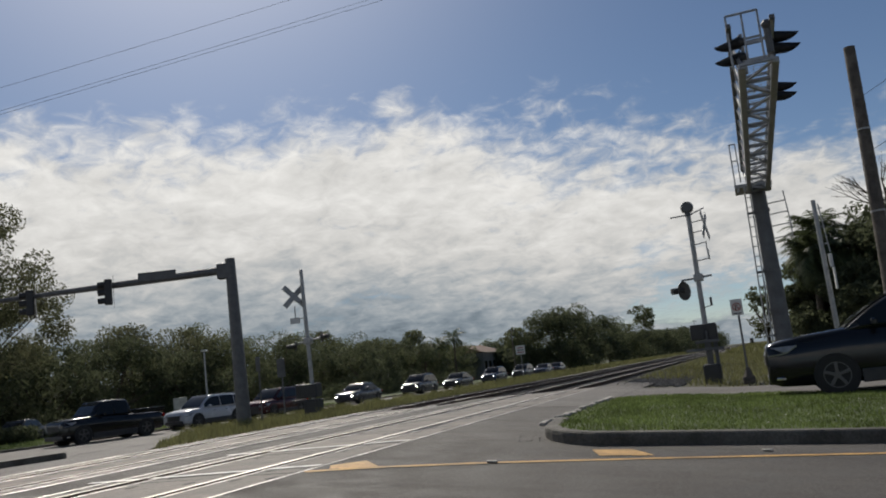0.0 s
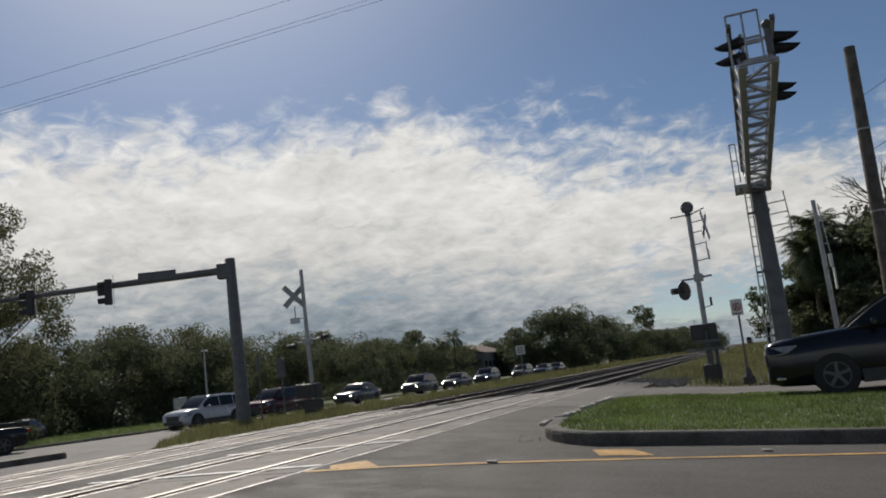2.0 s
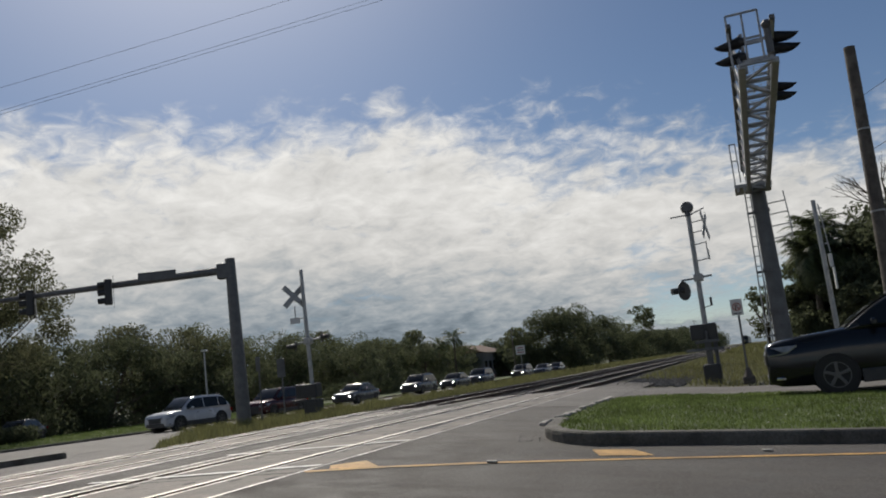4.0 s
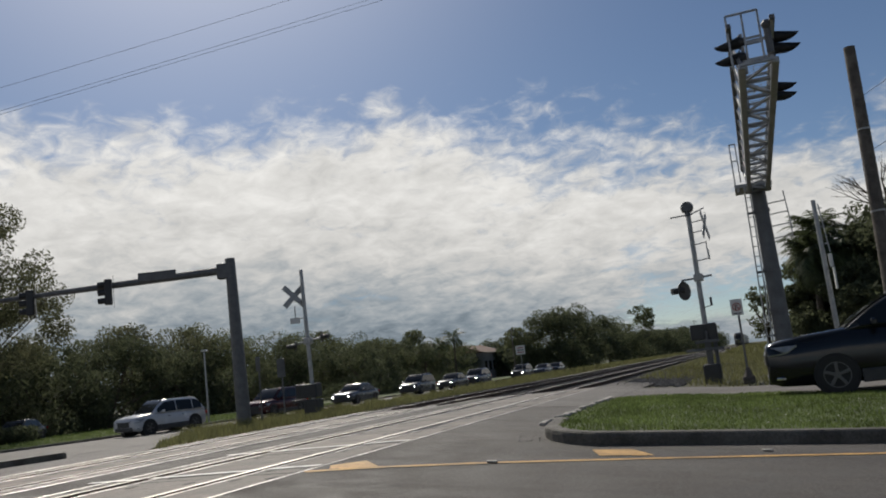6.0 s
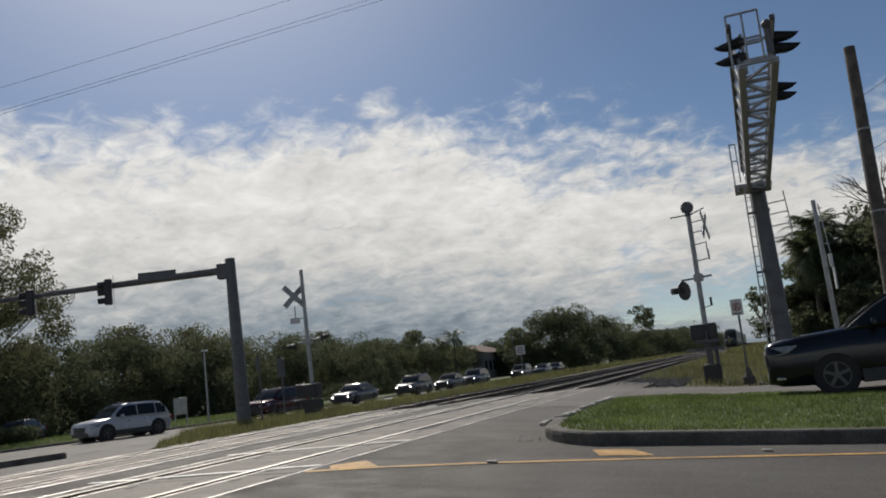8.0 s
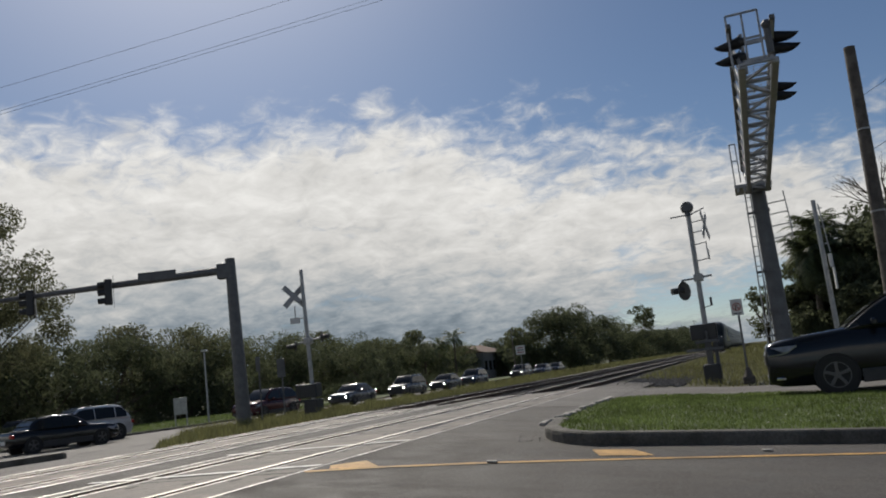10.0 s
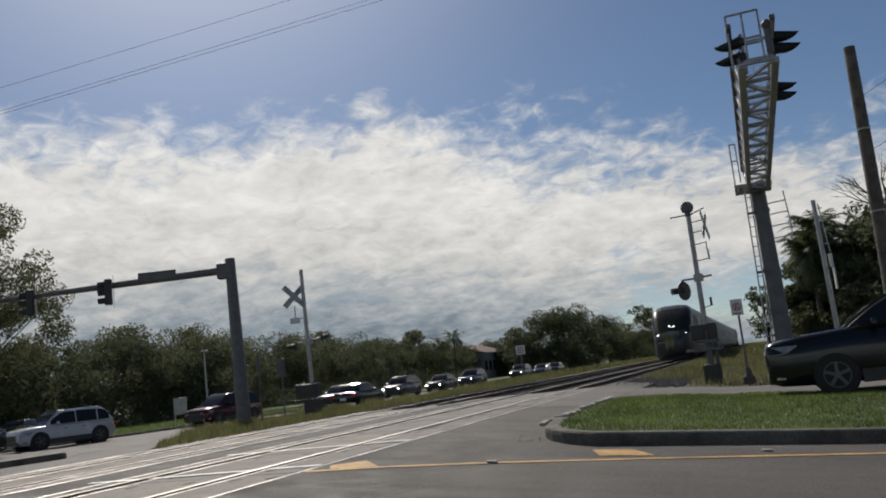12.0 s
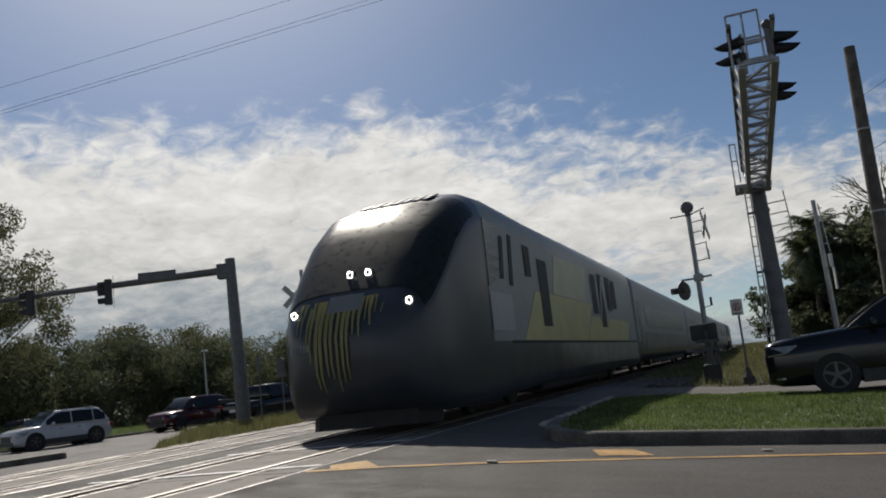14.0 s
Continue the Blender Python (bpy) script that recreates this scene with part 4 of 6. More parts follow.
def sedan(label, colour, **k):
    return car("sedan_car", label, "car", colour, L=4.7, W=1.8, H=1.45, hood=0.92, belt=0.92, cowl=1.35, roof0=2.15, roof1=3.4, tail=4.1, deck=0.98, r=0.33,
               rails=False, group="vehicles on the highway", **k)


def pickup(label, colour, **k):
    return car("pickup_truck", label, "pickup truck", colour, L=5.4, W=2.0, H=1.92, hood=1.24, belt=1.22, cowl=1.4, roof0=2.0, roof1=3.35, tail=3.55, deck=1.16, r=0.42,
               front_axle=0.95, rear_axle=4.3, bed=True, group="vehicles on the highway", **k)


side_suv = suv("glossy black suv waiting on the side lane", P_BLACK, L=4.9, W=1.95, H=1.85, hood=1.22, belt=1.26, cowl=1.5, roof0=2.5, roof1=4.2, tail=4.7, r=0.39, front_axle=1.26, blunt=0.1, group="waiting vehicles")
side_suv.matrix_basis = pose(2.53, 19.0, 0.176, 0, 0, 90)
white_suv = suv("white suv with black cladding on the highway", P_WHITE, lights=False)
truck_a = pickup("black crew cab pickup truck driving on the highway", P_BLACK)
black_sedan = sedan("black sedan driving away on the highway", P_BLACK)
truck_c = pickup("black open bed pickup truck driving away on the highway", P_BLACK)
red_car = suv("dark red suv in the highway queue", P_RED)
silver_car = sedan("silver sedan with sun on its bonnet in the queue", P_SILVER, lights=True)
queue_3 = suv("silver suv with lit headlights in the queue", P_SILVER, lights=True)
queue_4 = sedan("grey sedan with lit headlights in the queue", P_GREY, lights=True)
queue_5 = suv("dark blue suv waiting in the highway queue", P_BLUE, lights=True)
queue_6 = suv("dark grey suv waiting far back in the queue", P_GREY, lights=True)
queue_7 = sedan("dark blue sedan waiting far back in the queue", P_BLUE)
queue_8 = sedan("black sedan waiting far back in the queue", P_BLACK)
parked = sedan("silver sedan parked behind the hedge", P_SILVER)
parked.matrix_basis = pose(-47.6, 42.6, 0.0, 0, 0, 200)


# ---- signals and posts on the near side ----
def flasher(parent, x, y, z, face, hood=0.42):
    """A crossing flasher: round backplate and long visor towards +x or -x (face)."""
    f = new("flasher")
    f.parent = parent
    bm = BM()
    tube(bm, (x, y, z), (x + face * 0.02, y, z), 0.125, 0.125, 24)
    tube(bm, (x - face * 0.1, y, z), (x, y, z), 0.06, 0.09, 16)
    part("backplate", bm, BLACK, f)
    bm = BM()
    n = 20
    root, tip = [], []
    for a_ in range(n):
        t = 2 * math.pi * a_ / n
        reach = hood * (0.12 + 0.88 * ((1 + math.sin(t)) / 2) ** 0.55)
        root.append(bm.verts.new((x + face * 0.02, y + 0.10 * math.cos(t), z + 0.10 * math.sin(t))))
        tip.append(bm.verts.new((x + face * reach, y + 0.085 * math.cos(t), z + 0.085 * math.sin(t) - 0.2 * reach)))
    for a_ in range(n):
        bm.faces.new((root[a_], root[(a_ + 1) % n], tip[(a_ + 1) % n], tip[a_]))
    bmesh.ops.solidify(bm, geom=bm.faces[:], thickness=0.008)
    part("visor", bm, BLACK, f)
    bm = BM()
    tube(bm, (x + face * 0.02, y, z), (x + face * 0.03, y, z), 0.10, 0.09, 20)
    part("lens", bm, LAMP_RED, f, "unlit red lens")


def cantilever():
    c = thing("signal_cantilever", pose(0, 0, 0), "galvanised cantilever mast with a lattice arm and crossing flashers", "signal mast")
    mx, my = 0.67, 26.3
    g = ground_z(mx, 26)
    bm = BM()
    tube(bm, (mx + 0.04, my, g - 0.1), (mx, my, 6.0), 0.27, 0.205, 24)
    part("mast", bm, GALV_DULL, c)
    bm = BM()
    tube(bm, (mx + 0.04, my, g - 0.1), (mx + 0.04, my, g + 0.35), 0.5, 0.5, 20)
    part("foundation", bm, KERB, c)
    bm = BM()
    box(bm, (mx - 0.12, my, 5.98), (1.05, 1.3, 0.10), bevel=0.01)
    part("platform", bm, GALV, c)
    for k in range(6):
        bm = BM()
        box(bm, (mx - 0.55 + 0.18 * k, my - 0.62, 5.88), (0.06, 0.06, 0.14))
        part("bolt", bm, GALV, c)
    for z in (2.2, 3.4, 5.2):
        bm = BM()
        tube(bm, (mx, my, z), (mx, my, z + 0.09), 0.29 - 0.008 * z, 0.29 - 0.008 * z, 24)
        part("band", bm, GALV_DULL, c)
    # ladder down the track side, close to the mast
    for dx in (-0.40, -0.25):
        bm = BM()
        tube(bm, (mx + dx - 0.03, my - 0.16, g + 0.9), (mx + dx + 0.02, my - 0.16, 6.0), 0.02, None, 6)
        part("ladder_rail", bm, GALV, c)
    for k in range(17):
        z = g + 1.0 + 0.3 * k
        bm = BM()
        tube(bm, (mx - 0.42, my - 0.16, z), (mx - 0.24, my - 0.16, z), 0.013, None, 6)
        part("ladder_rung", bm, GALV, c)
    for z in (1.5, 3.4, 5.2):
        bm = BM()
        box(bm, (mx - 0.22, my - 0.12, z), (0.4, 0.05, 0.07), bevel=0.01)
        part("ladder_bracket", bm, GALV_DULL, c)
    # ladder cage brackets on the other side
    bm = BM()
    tube(bm, (1.36, my, 5.75), (1.44, my, 4.55), 0.018, None, 6)
    tube(bm, (1.42, my, 4.9), (1.42, my, 4.35), 0.018, None, 6)
    for z in (4.35, 4.72, 5.08, 5.42):
        tube(bm, (mx + 0.1, my, z), (1.42 if z < 5 else 1.38, my, z + 0.04), 0.018, None, 6)
    part("side_bracket", bm, GALV, c)
    # the arm: four chords, lacing, walkway mesh
    x0, x1, zb, zt = 0.42, 0.94, 5.80, 6.62
    ya, yb = my - 0.3, 13.8
    def angle_bar(p, q, w, th=0.008):
        """A rolled angle from p to q: one flange flat, one upright."""
        p, q = Vector(p), Vector(q)
        rot = (q - p).to_track_quat("Y", "Z").to_matrix()
        b = BM()
        box(b, (p + q) / 2, (w, (q - p).length, th), rot)
        box(b, (p + q) / 2 + rot @ Vector((w / 2 - th / 2, 0, w / 2)), (th, (q - p).length, w), rot)
        return b
    for x in (x0, x1):
        bm = BM()
        box(bm, (x, (ya + yb) / 2, zb), (0.12, ya - yb, 0.10), bevel=0.02)
        part("lower_chord", bm, GALV, c)
    for x in (x0 - 0.1, x1 + 0.06):
        bm = BM()
        box(bm, (x, (ya + yb) / 2, zt - 0.1), (0.085, ya - yb, 0.085), bevel=0.015)
        part("upper_chord", bm, GALV_DULL, c)
    n = 12
    for k in range(n + 1):
        y = yb + (ya - yb) * k / n
        bars = [((x0, y, zb), (x1, y, zb), 0.055), ((x0 - 0.1, y, zt - 0.1), (x1 + 0.06, y, zt - 0.1), 0.045), ((x0, y, zb), (x0 - 0.1, y, zt - 0.1), 0.04), ((x1, y, zb), (x1 + 0.06, y, zt - 0.1), 0.04)]
        if k == 0:
            bars = bars[:1]
        if k < n:
            y2 = yb + (ya - yb) * (k + 1) / n
            a, b = (x0, x1) if k % 2 else (x1, x0)
            bars += [((a, y, zb), (b, y2, zb), 0.055), ((x0, y, zb), (x0 - 0.1, y2, zt - 0.1), 0.04), ((x1, y2, zb), (x1 + 0.06, y, zt - 0.1), 0.04)]
        for p, q, w in bars:
            part("brace", angle_bar(p, q, w), GALV, c)
    # open wire grating of the walkway
    bm = BM()
    yy = yb
    while yy < ya:
        box(bm, (0.68, yy, zb + 0.09), (0.46, 0.008, 0.008))
        yy += 0.14
    for x in (0.49, 0.62, 0.74, 0.87):
        box(bm, (x, (ya + yb) / 2, zb + 0.085), (0.006, ya - yb, 0.008))
    part("walkway_grating", bm, GALV, c)
    # end hoop and side rail by the mast
    bm = BM()
    for x in (0.30, 0.55, 0.80):
        tube(bm, (x, 14.0, 5.85), (x, 14.0, 6.77), 0.02, None, 6)
    for z in (6.77, 6.32, 6.22):
        tube(bm, (0.30 if z > 6.5 else 0.55, 14.0, z), (0.80, 14.0, z), 0.022, None, 6)
    part("end_rail", bm, GALV, c)
    bm = BM()
    for x in (0.06, 0.22):
        tube(bm, (x, 24.9, 5.95), (x, 24.9, 7.1), 0.02, None, 6)
    for z in (7.1, 6.6):
        tube(bm, (0.06, 24.9, z), (0.22, 24.9, z), 0.02, None, 6)
    tube(bm, (0.06, 24.9, 7.1), (0.06, 26.4, 7.1), 0.02, None, 6)
    tube(bm, (0.06, 26.4, 6.0), (0.06, 26.4, 7.1), 0.02, None, 6)
    part("mast_rail", bm, GALV, c)
    bm = BM()
    tube(bm, (0.91, 14.05, 6.0), (0.91, 14.05, 6.42), 0.06, None, 10)
    bmesh.ops.create_uvsphere(bm, u_segments=16, v_segments=10, radius=0.085, matrix=Matrix.Translation((0.91, 14.05, 6.5)))
    part("bell", bm, DARK_STEEL, c)
    for x, y, z, f in ((0.47, 14.25, 6.36, -1), (0.45, 14.25, 6.10, -1), (0.97, 14.25, 6.33, 1), (0.97, 14.25, 6.13, 1), (1.0, 16.5, 6.13, 1), (0.98, 16.5, 5.95, 1)):
        flasher(c, x, y, z, f)
    for x in (0.5, 0.95):
        for y, z in ((14.25, 6.5), (16.5, 6.3)):
            bm = BM()
            tube(bm, (x, y, 5.8), (x, y, z), 0.03, None, 8)
            part("flasher_post", bm, GALV, c)


cantilever()


def crossbuck(parent, c, yaw, size=1.15, back=True):
    """Two crossed boards; yaw turns the face about z."""
    rot = Euler((0, 0, yaw)).to_matrix()
    for s in (1, -1):
        bm = BM()
        box(bm, (0, 0, 0), (size, 0.016, 0.22), bevel=0.004)
        bm.transform(Matrix.Translation(c) @ rot.to_4x4() @ pose(0, -0.009 * s, 0, 0, 45 * s, 0))
        part("crossbuck_board", bm, SILVER, parent, "bare metal back of a crossbuck board")


def gate_mast():
    g0 = 0.40
    t = thing("gate_mast", pose(-1.5, 27.7, 0), "silver crossing mast with bell, crossbuck and gate motor", "crossing signal")
    bm = BM()
    box(bm, (0.0, 0, g0 - 0.05), (0.55, 0.55, 0.95), bevel=0.04)
    part("foundation", bm, BLACK, t)
    bm = BM()
    box(bm, (-0.02, 0, g0 + 0.9), (0.2, 0.2, 1.2), bevel=0.03)
    box(bm, (0.2, 0.05, g0 + 0.75), (0.12, 0.12, 0.9), bevel=0.02)
    part("pedestal", bm, GALV_DULL, t)
    bm = BM()
    tube(bm, (-0.02, 0, g0 + 0.5), (-0.02, 0, 5.75), 0.085, 0.075, 16)
    part("mast", bm, SILVER, t)
    bm = BM()
    box(bm, (-0.26, 0.1, 1.86), (0.5, 0.4, 0.5), bevel=0.04)
    box(bm, (0.14, 0.1, 1.84), (0.34, 0.4, 0.56), bevel=0.04)
    part("gate_motor", bm, BLACK, t)
    bm = BM()
    for z, a, b in ((1.55, -0.4, 0.35), (1.3, -0.7, 0.45)):
        box(bm, ((a + b) / 2, -0.3, z), (b - a, 0.09, 0.09), bevel=0.01)
    part("gate_arm_bracket", bm, GALV_DULL, t)
    bm = BM()
    tube(bm, (-0.03, 0.09, 5.95), (-0.03, -0.1, 5.95), 0.21, 0.17, 20)
    tube(bm, (-0.03, 0, 5.65), (-0.03, 0, 5.85), 0.1, 0.07, 12)
    part("bell", bm, DARK_STEEL, t)
    bm = BM()
    tube(bm, (-0.6, 0, 5.68), (0.1, 0, 5.70), 0.022, None, 8)
    tube(bm, (0.0, 0, 5.68), (0.5, 0, 5.85), 0.022, None, 8)
    part("bell_arm", bm, SILVER, t)
    for z in (5.42, 5.08, 4.68, 4.15):
        bm = BM()
        tube(bm, (0, 0, z), (0.42, 0, z + 0.05), 0.018, None, 8)
        part("sign_bracket", bm, SILVER, t)
    bm = BM()
    tube(bm, (0.40, 0, 4.74), (0.40, 0, 4.3), 0.018, None, 8)
    part("sign_hanger", bm, SILVER, t)
    crossbuck(t, (0.44, 0, 5.28), radians(80))
    bm = BM()
    box(bm, (0.42, 0, 4.32), (0.05, 0.42, 0.30), bevel=0.01)
    part("track_sign", bm, SIGN_WHITE, t, "small white sign plate")
    bm = BM()
    tube(bm, (-0.55, 0, 3.58), (0.42, 0, 3.64), 0.035, None, 8)
    box(bm, (0.0, 0, 3.61), (0.3, 0.22, 0.24), bevel=0.03)
    part("flasher_arm", bm, SILVER, t)
    # the flasher unit seen from behind
    bm = BM()
    bmesh.ops.create_cone(bm, cap_ends=True, segments=28, radius1=0.31, radius2=0.31, depth=0.02, matrix=Matrix.Translation((-0.50, 0, 3.24)) @ pose(0, 0, 0, 90, 0, 55))
    f = part("backplate", bm, BLACK, t, "round black flasher backplate")
    bm = BM()
    tube(bm, (-0.52, -0.02, 3.27), (-0.88, -0.2, 3.25), 0.11, 0.10, 14)
    part("visor", bm, BLACK, t)
    bm = BM()
    tube(bm, (0.0, 0, 2.62), (0.26, 0, 2.68), 0.015, None, 6)
    box(bm, (0.27, 0, 2.80), (0.07, 0.07, 0.28), bevel=0.015)
    part("small_lamp", bm, DARK_STEEL, t)


gate_mast()


def sign_post():
    t = thing("turn_sign", pose(-0.45, 25.4, 0), "white turn prohibition sign on a steel post", "road sign")
    g = ground_z(-0.44, 25)
    bm = BM()
    box(bm, (0.02, 0, g + 1.15), (0.06, 0.05, 2.5), bevel=0.008)
    part("post", bm, DARK_STEEL, t)
    bm = BM()
    box(bm, (0, -0.05, 2.42), (0.33, 0.012, 0.47), bevel=0.005)
    s = part("plate", bm, SIGN_WHITE, t)
    bm = BM()
    bmesh.ops.create_cone(bm, cap_ends=False, segments=24, radius1=0.12, radius2=0.12, depth=0.008, matrix=Matrix.Translation((0, -0.064, 2.43)) @ pose(0, 0, 0, 90))
    bmesh.ops.solidify(bm, geom=bm.faces[:], thickness=0.028)
    box(bm, (0, -0.064, 2.43), (0.21, 0.008, 0.03), Euler((0, radians(45), 0)).to_matrix())
    part("ring", bm, SIGN_RED, s, "red ring with a slash")
    bm = BM()
    box(bm, (-0.03, -0.061, 2.40), (0.03, 0.006, 0.13))
    box(bm, (0.01, -0.061, 2.47), (0.08, 0.006, 0.03))
    part("arrow", bm, BLACK, s)
    bm = BM()
    box(bm, (0, -0.057, 2.24), (0.24, 0.006, 0.03))
    part("lettering_bar", bm, BLACK, s)
    bm = BM()
    box(bm, (0.03, 0, g + 0.14), (0.34, 0.3, 0.22), bevel=0.04)
    tube(bm, (0.03, 0, g + 0.2), (0.03, 0, g + 0.5), 0.16, 0.05, 10)
    part("base", bm, WOOD, t)


sign_post()


def wood_pole():
    t = thing("utility_pole", pose(3.62, 25.83, ground_z(3.6, 26) - 0.06), "tall weathered wooden utility pole", "utility pole")
    bm = BM()
    tube(bm, (0.02, 0, 0), (0.14, 0.04, 9.42), 0.225, 0.155, 16)
    part("pole", bm, WOOD, t)
    bm = BM()
    for z in (2.2, 4.5, 6.9):
        tube(bm, (0.02 + z * 0.0126, 0, z), (0.02 + z * 0.0126, 0.0, z + 0.05), 0.232 - 0.0073 * z, None, 16)
    tube(bm, (-0.14, -0.14, 0), (0.03, -0.12, 6.0), 0.012, None, 6)
    part("strap", bm, GALV, t)


wood_pole()


def thin_pole():
    t = thing("sign_pole", pose(2.55, 30.75, ground_z(2.5, 30) - 0.06), "galvanised pole with brackets seen edge on", "pole")
    bm = BM()
    tube(bm, (0, 0, 0), (-0.07, 0, 5.85), 0.085, 0.075, 14)
    part("pole", bm, GALV, t)
    bm = BM()
    tube(bm, (0.06, 0, 5.7), (0.18, 0, 4.0), 0.02, None, 6)
    for z in (5.55, 4.9, 4.3):
        tube(bm, (-0.05, 0, z), (0.16, 0, z), 0.02, None, 6)
    part("bracket", bm, GALV, t)
    bm = BM()
    box(bm, (0.16, 0, 3.72), (0.12, 0.16, 0.45), bevel=0.02)
    box(bm, (0.2, 0, 3.1), (0.06, 0.3, 0.75), bevel=0.01)
    part("plate", bm, SIGN_WHITE, t)


thin_pole()


# ---- posts on the far side ----
def mast_arm():
    t = thing("traffic_signal_mast", pose(0, 0, 0), "tall grey traffic signal mast with a long arm", "traffic signal")
    bx, by = -19.45, 28.0
    g = ground_z(bx)
    bm = BM()
    tube(bm, (bx + 0.07, by, g - 0.1), (bx - 0.1, by, 7.0), 0.29, 0.20, 20)
    part("mast", bm, DARK_STEEL, t)
    bm = BM()
    box(bm, (bx - 0.35, by - 0.1, 6.5), (0.5, 0.4, 0.62), Euler((0, 0, radians(20))).to_matrix(), 0.04)
    part("arm_clamp", bm, DARK_STEEL, t)
    end = Vector((-30.5, 23.99, 6.22))
    a = Vector((bx - 0.2, by - 0.05, 6.55))
    bm = BM()
    tube(bm, a, end, 0.17, 0.075, 14)
    part("arm", bm, DARK_STEEL, t)
    d = (end - a).normalized()
    bm = BM()
    c = a + d * 2.75
    box(bm, c + Vector((0, -0.22, 0.12)), (1.55, 0.03, 0.36), Euler((0, 0, math.atan2(d.y, d.x))).to_matrix(), 0.01)
    part("street_name_sign", bm, DARK_STEEL, t, "long dark back of a street name sign")
    for k, dist in enumerate((4.88, 8.08)):
        p = a + d * dist
        h = new("signal_head")
        h.parent = t
        bm = BM()
        box(bm, p + Vector((0, -0.05, -0.25)), (0.30, 0.26, 1.05), Euler((0, 0, radians(43))).to_matrix(), 0.04)
        part("housing", bm, BLACK, h)
        bm = BM()
        for s in (0.33, 0.0, -0.33):
            q = p + Vector((0.0, -0.05, -0.25 + s))
            tube(bm, q, q + Vector((-0.30, -0.28, -0.03)), 0.13, 0.12, 12)
        part("visor", bm, BLACK, h)
        bm = BM()
        box(bm, p + Vector((0.12, 0.11, -0.25)), (0.012, 0.6, 1.3), Euler((0, 0, radians(43))).to_matrix(), 0.004)
        part("backplate", bm, BLACK, h)
        bm = BM()
        box(bm, p + Vector((0.02, 0, 0.05)), (0.1, 0.1, 0.5), None, 0.01)
        part("hanger", bm, GALV, h)


mast_arm()


def far_crossing_signal():
    x, y = -17.05, 29.42
    g = ground_z(x)
    t = thing("crossing_signal", pose(x, y, 0), "crossing signal mast with a crossbuck, seen from behind", "crossing signal")
    bm = BM()
    box(bm, (0.03, 0, g + 0.3), (0.6, 0.6, 0.8), bevel=0.05)
    part("foundation", bm, BLACK, t)
    bm = BM()
    tube(bm, (0.05, 0, g), (-0.07, 0, 6.3), 0.085, 0.075, 14)
    part("mast", bm, GALV, t)
    crossbuck(t, (-0.40, -0.15, 5.22), radians(40))
    bm = BM()
    for z in (5.4, 5.0, 4.3):
        tube(bm, (-0.05, 0, z), (-0.42, -0.14, z), 0.02, None, 6)
    tube(bm, (-0.42, -0.13, 4.8), (-0.42, -0.13, 4.3), 0.025, None, 6)
    part("sign_bracket", bm, GALV, t)
    bm = BM()
    box(bm, (-0.42, -0.17, 4.22), (0.46, 0.02, 0.24), bevel=0.006)
    part("track_sign", bm, SIGN_WHITE, t, "small white sign plate")
    bm = BM()
    tube(bm, (-0.66, 0, 3.25), (0.72, 0, 3.45), 0.04, None, 8)
    box(bm, (0.0, 0, 3.35), (0.32, 0.24, 0.28), bevel=0.03)
    part("flasher_arm", bm, GALV, t)
    for sx in (-1, 1):
        f = new("flasher")
        f.parent = t
        bm = BM()
        z = 3.2 if sx < 0 else 3.45
        tube(bm, (sx * 0.62, 0.03, z), (sx * 0.62 + 0.02, 0.05, z), 0.2, None, 24)
        part("backplate", bm, BLACK, f)
        bm = BM()
        tube(bm, (sx * 0.62, 0.03, z), (sx * 0.62 + sx * 0.36, -0.03, z), 0.1, 0.09, 14)
        part("visor", bm, BLACK, f)
    bm = BM()
    box(bm, (-0.15, 0, 1.35), (0.95, 0.5, 0.55), bevel=0.04)
    box(bm, (-0.3, 0, 0.95), (1.3, 0.12, 0.1), bevel=0.02)
    part("gate_motor", bm, BLACK, t)


far_crossing_signal()


def small_sign(x, y, h, w, hh, label, material, post=GALV, bars=0):
    t = thing("road_sign", pose(x, y, ground_z(x) - 0.06), label, "road sign")
    bm = BM()
    tube(bm, (0, 0, 0), (0, 0, h), 0.035, None, 8)
    part("post", bm, post, t)
    bm = BM()
    box(bm, (0, -0.05, h - hh / 2), (w, 0.015, hh), bevel=0.004)
    p = part("plate", bm, material, t)
    for k in range(bars):
        bm = BM()
        box(bm, (0, -0.062, h - hh * (0.25 + 0.25 * k)), (w * 0.7, 0.006, hh * 0.10))
        part("lettering_bar", bm, SIGN_RED if k % 2 == 0 else BLACK, p)
    return t


small_sign(-19.6, 29.6, 2.85, 0.22, 0.6, "narrow dull grey road sign on a dark thin post", GALV_DULL, DARK_STEEL)
small_sign(-18.5, 29.6, 2.6, 0.38, 0.75, "dull grey road sign on a dark thin post", GALV_DULL, DARK_STEEL)
small_sign(-22.3, 80.0, 3.5, 0.95, 0.9, "white roadside sign with two lines of lettering", SIGN_WHITE, bars=3)


def street_lamp():
    t = thing("street_lamp", pose(-33.6, 44.65, 0), "slim grey street lamp beside the lawn", "street lamp")
    bm = BM()
    tube(bm, (0.02, 0, 0), (-0.03, 0, 4.55), 0.07, 0.05, 12)
    part("pole", bm, GALV, t)
    bm = BM()
    box(bm, (0.03, -0.05, 4.62), (0.4, 0.22, 0.10), bevel=0.03)
    part("lamp_head", bm, SIGN_WHITE, t)


street_lamp()


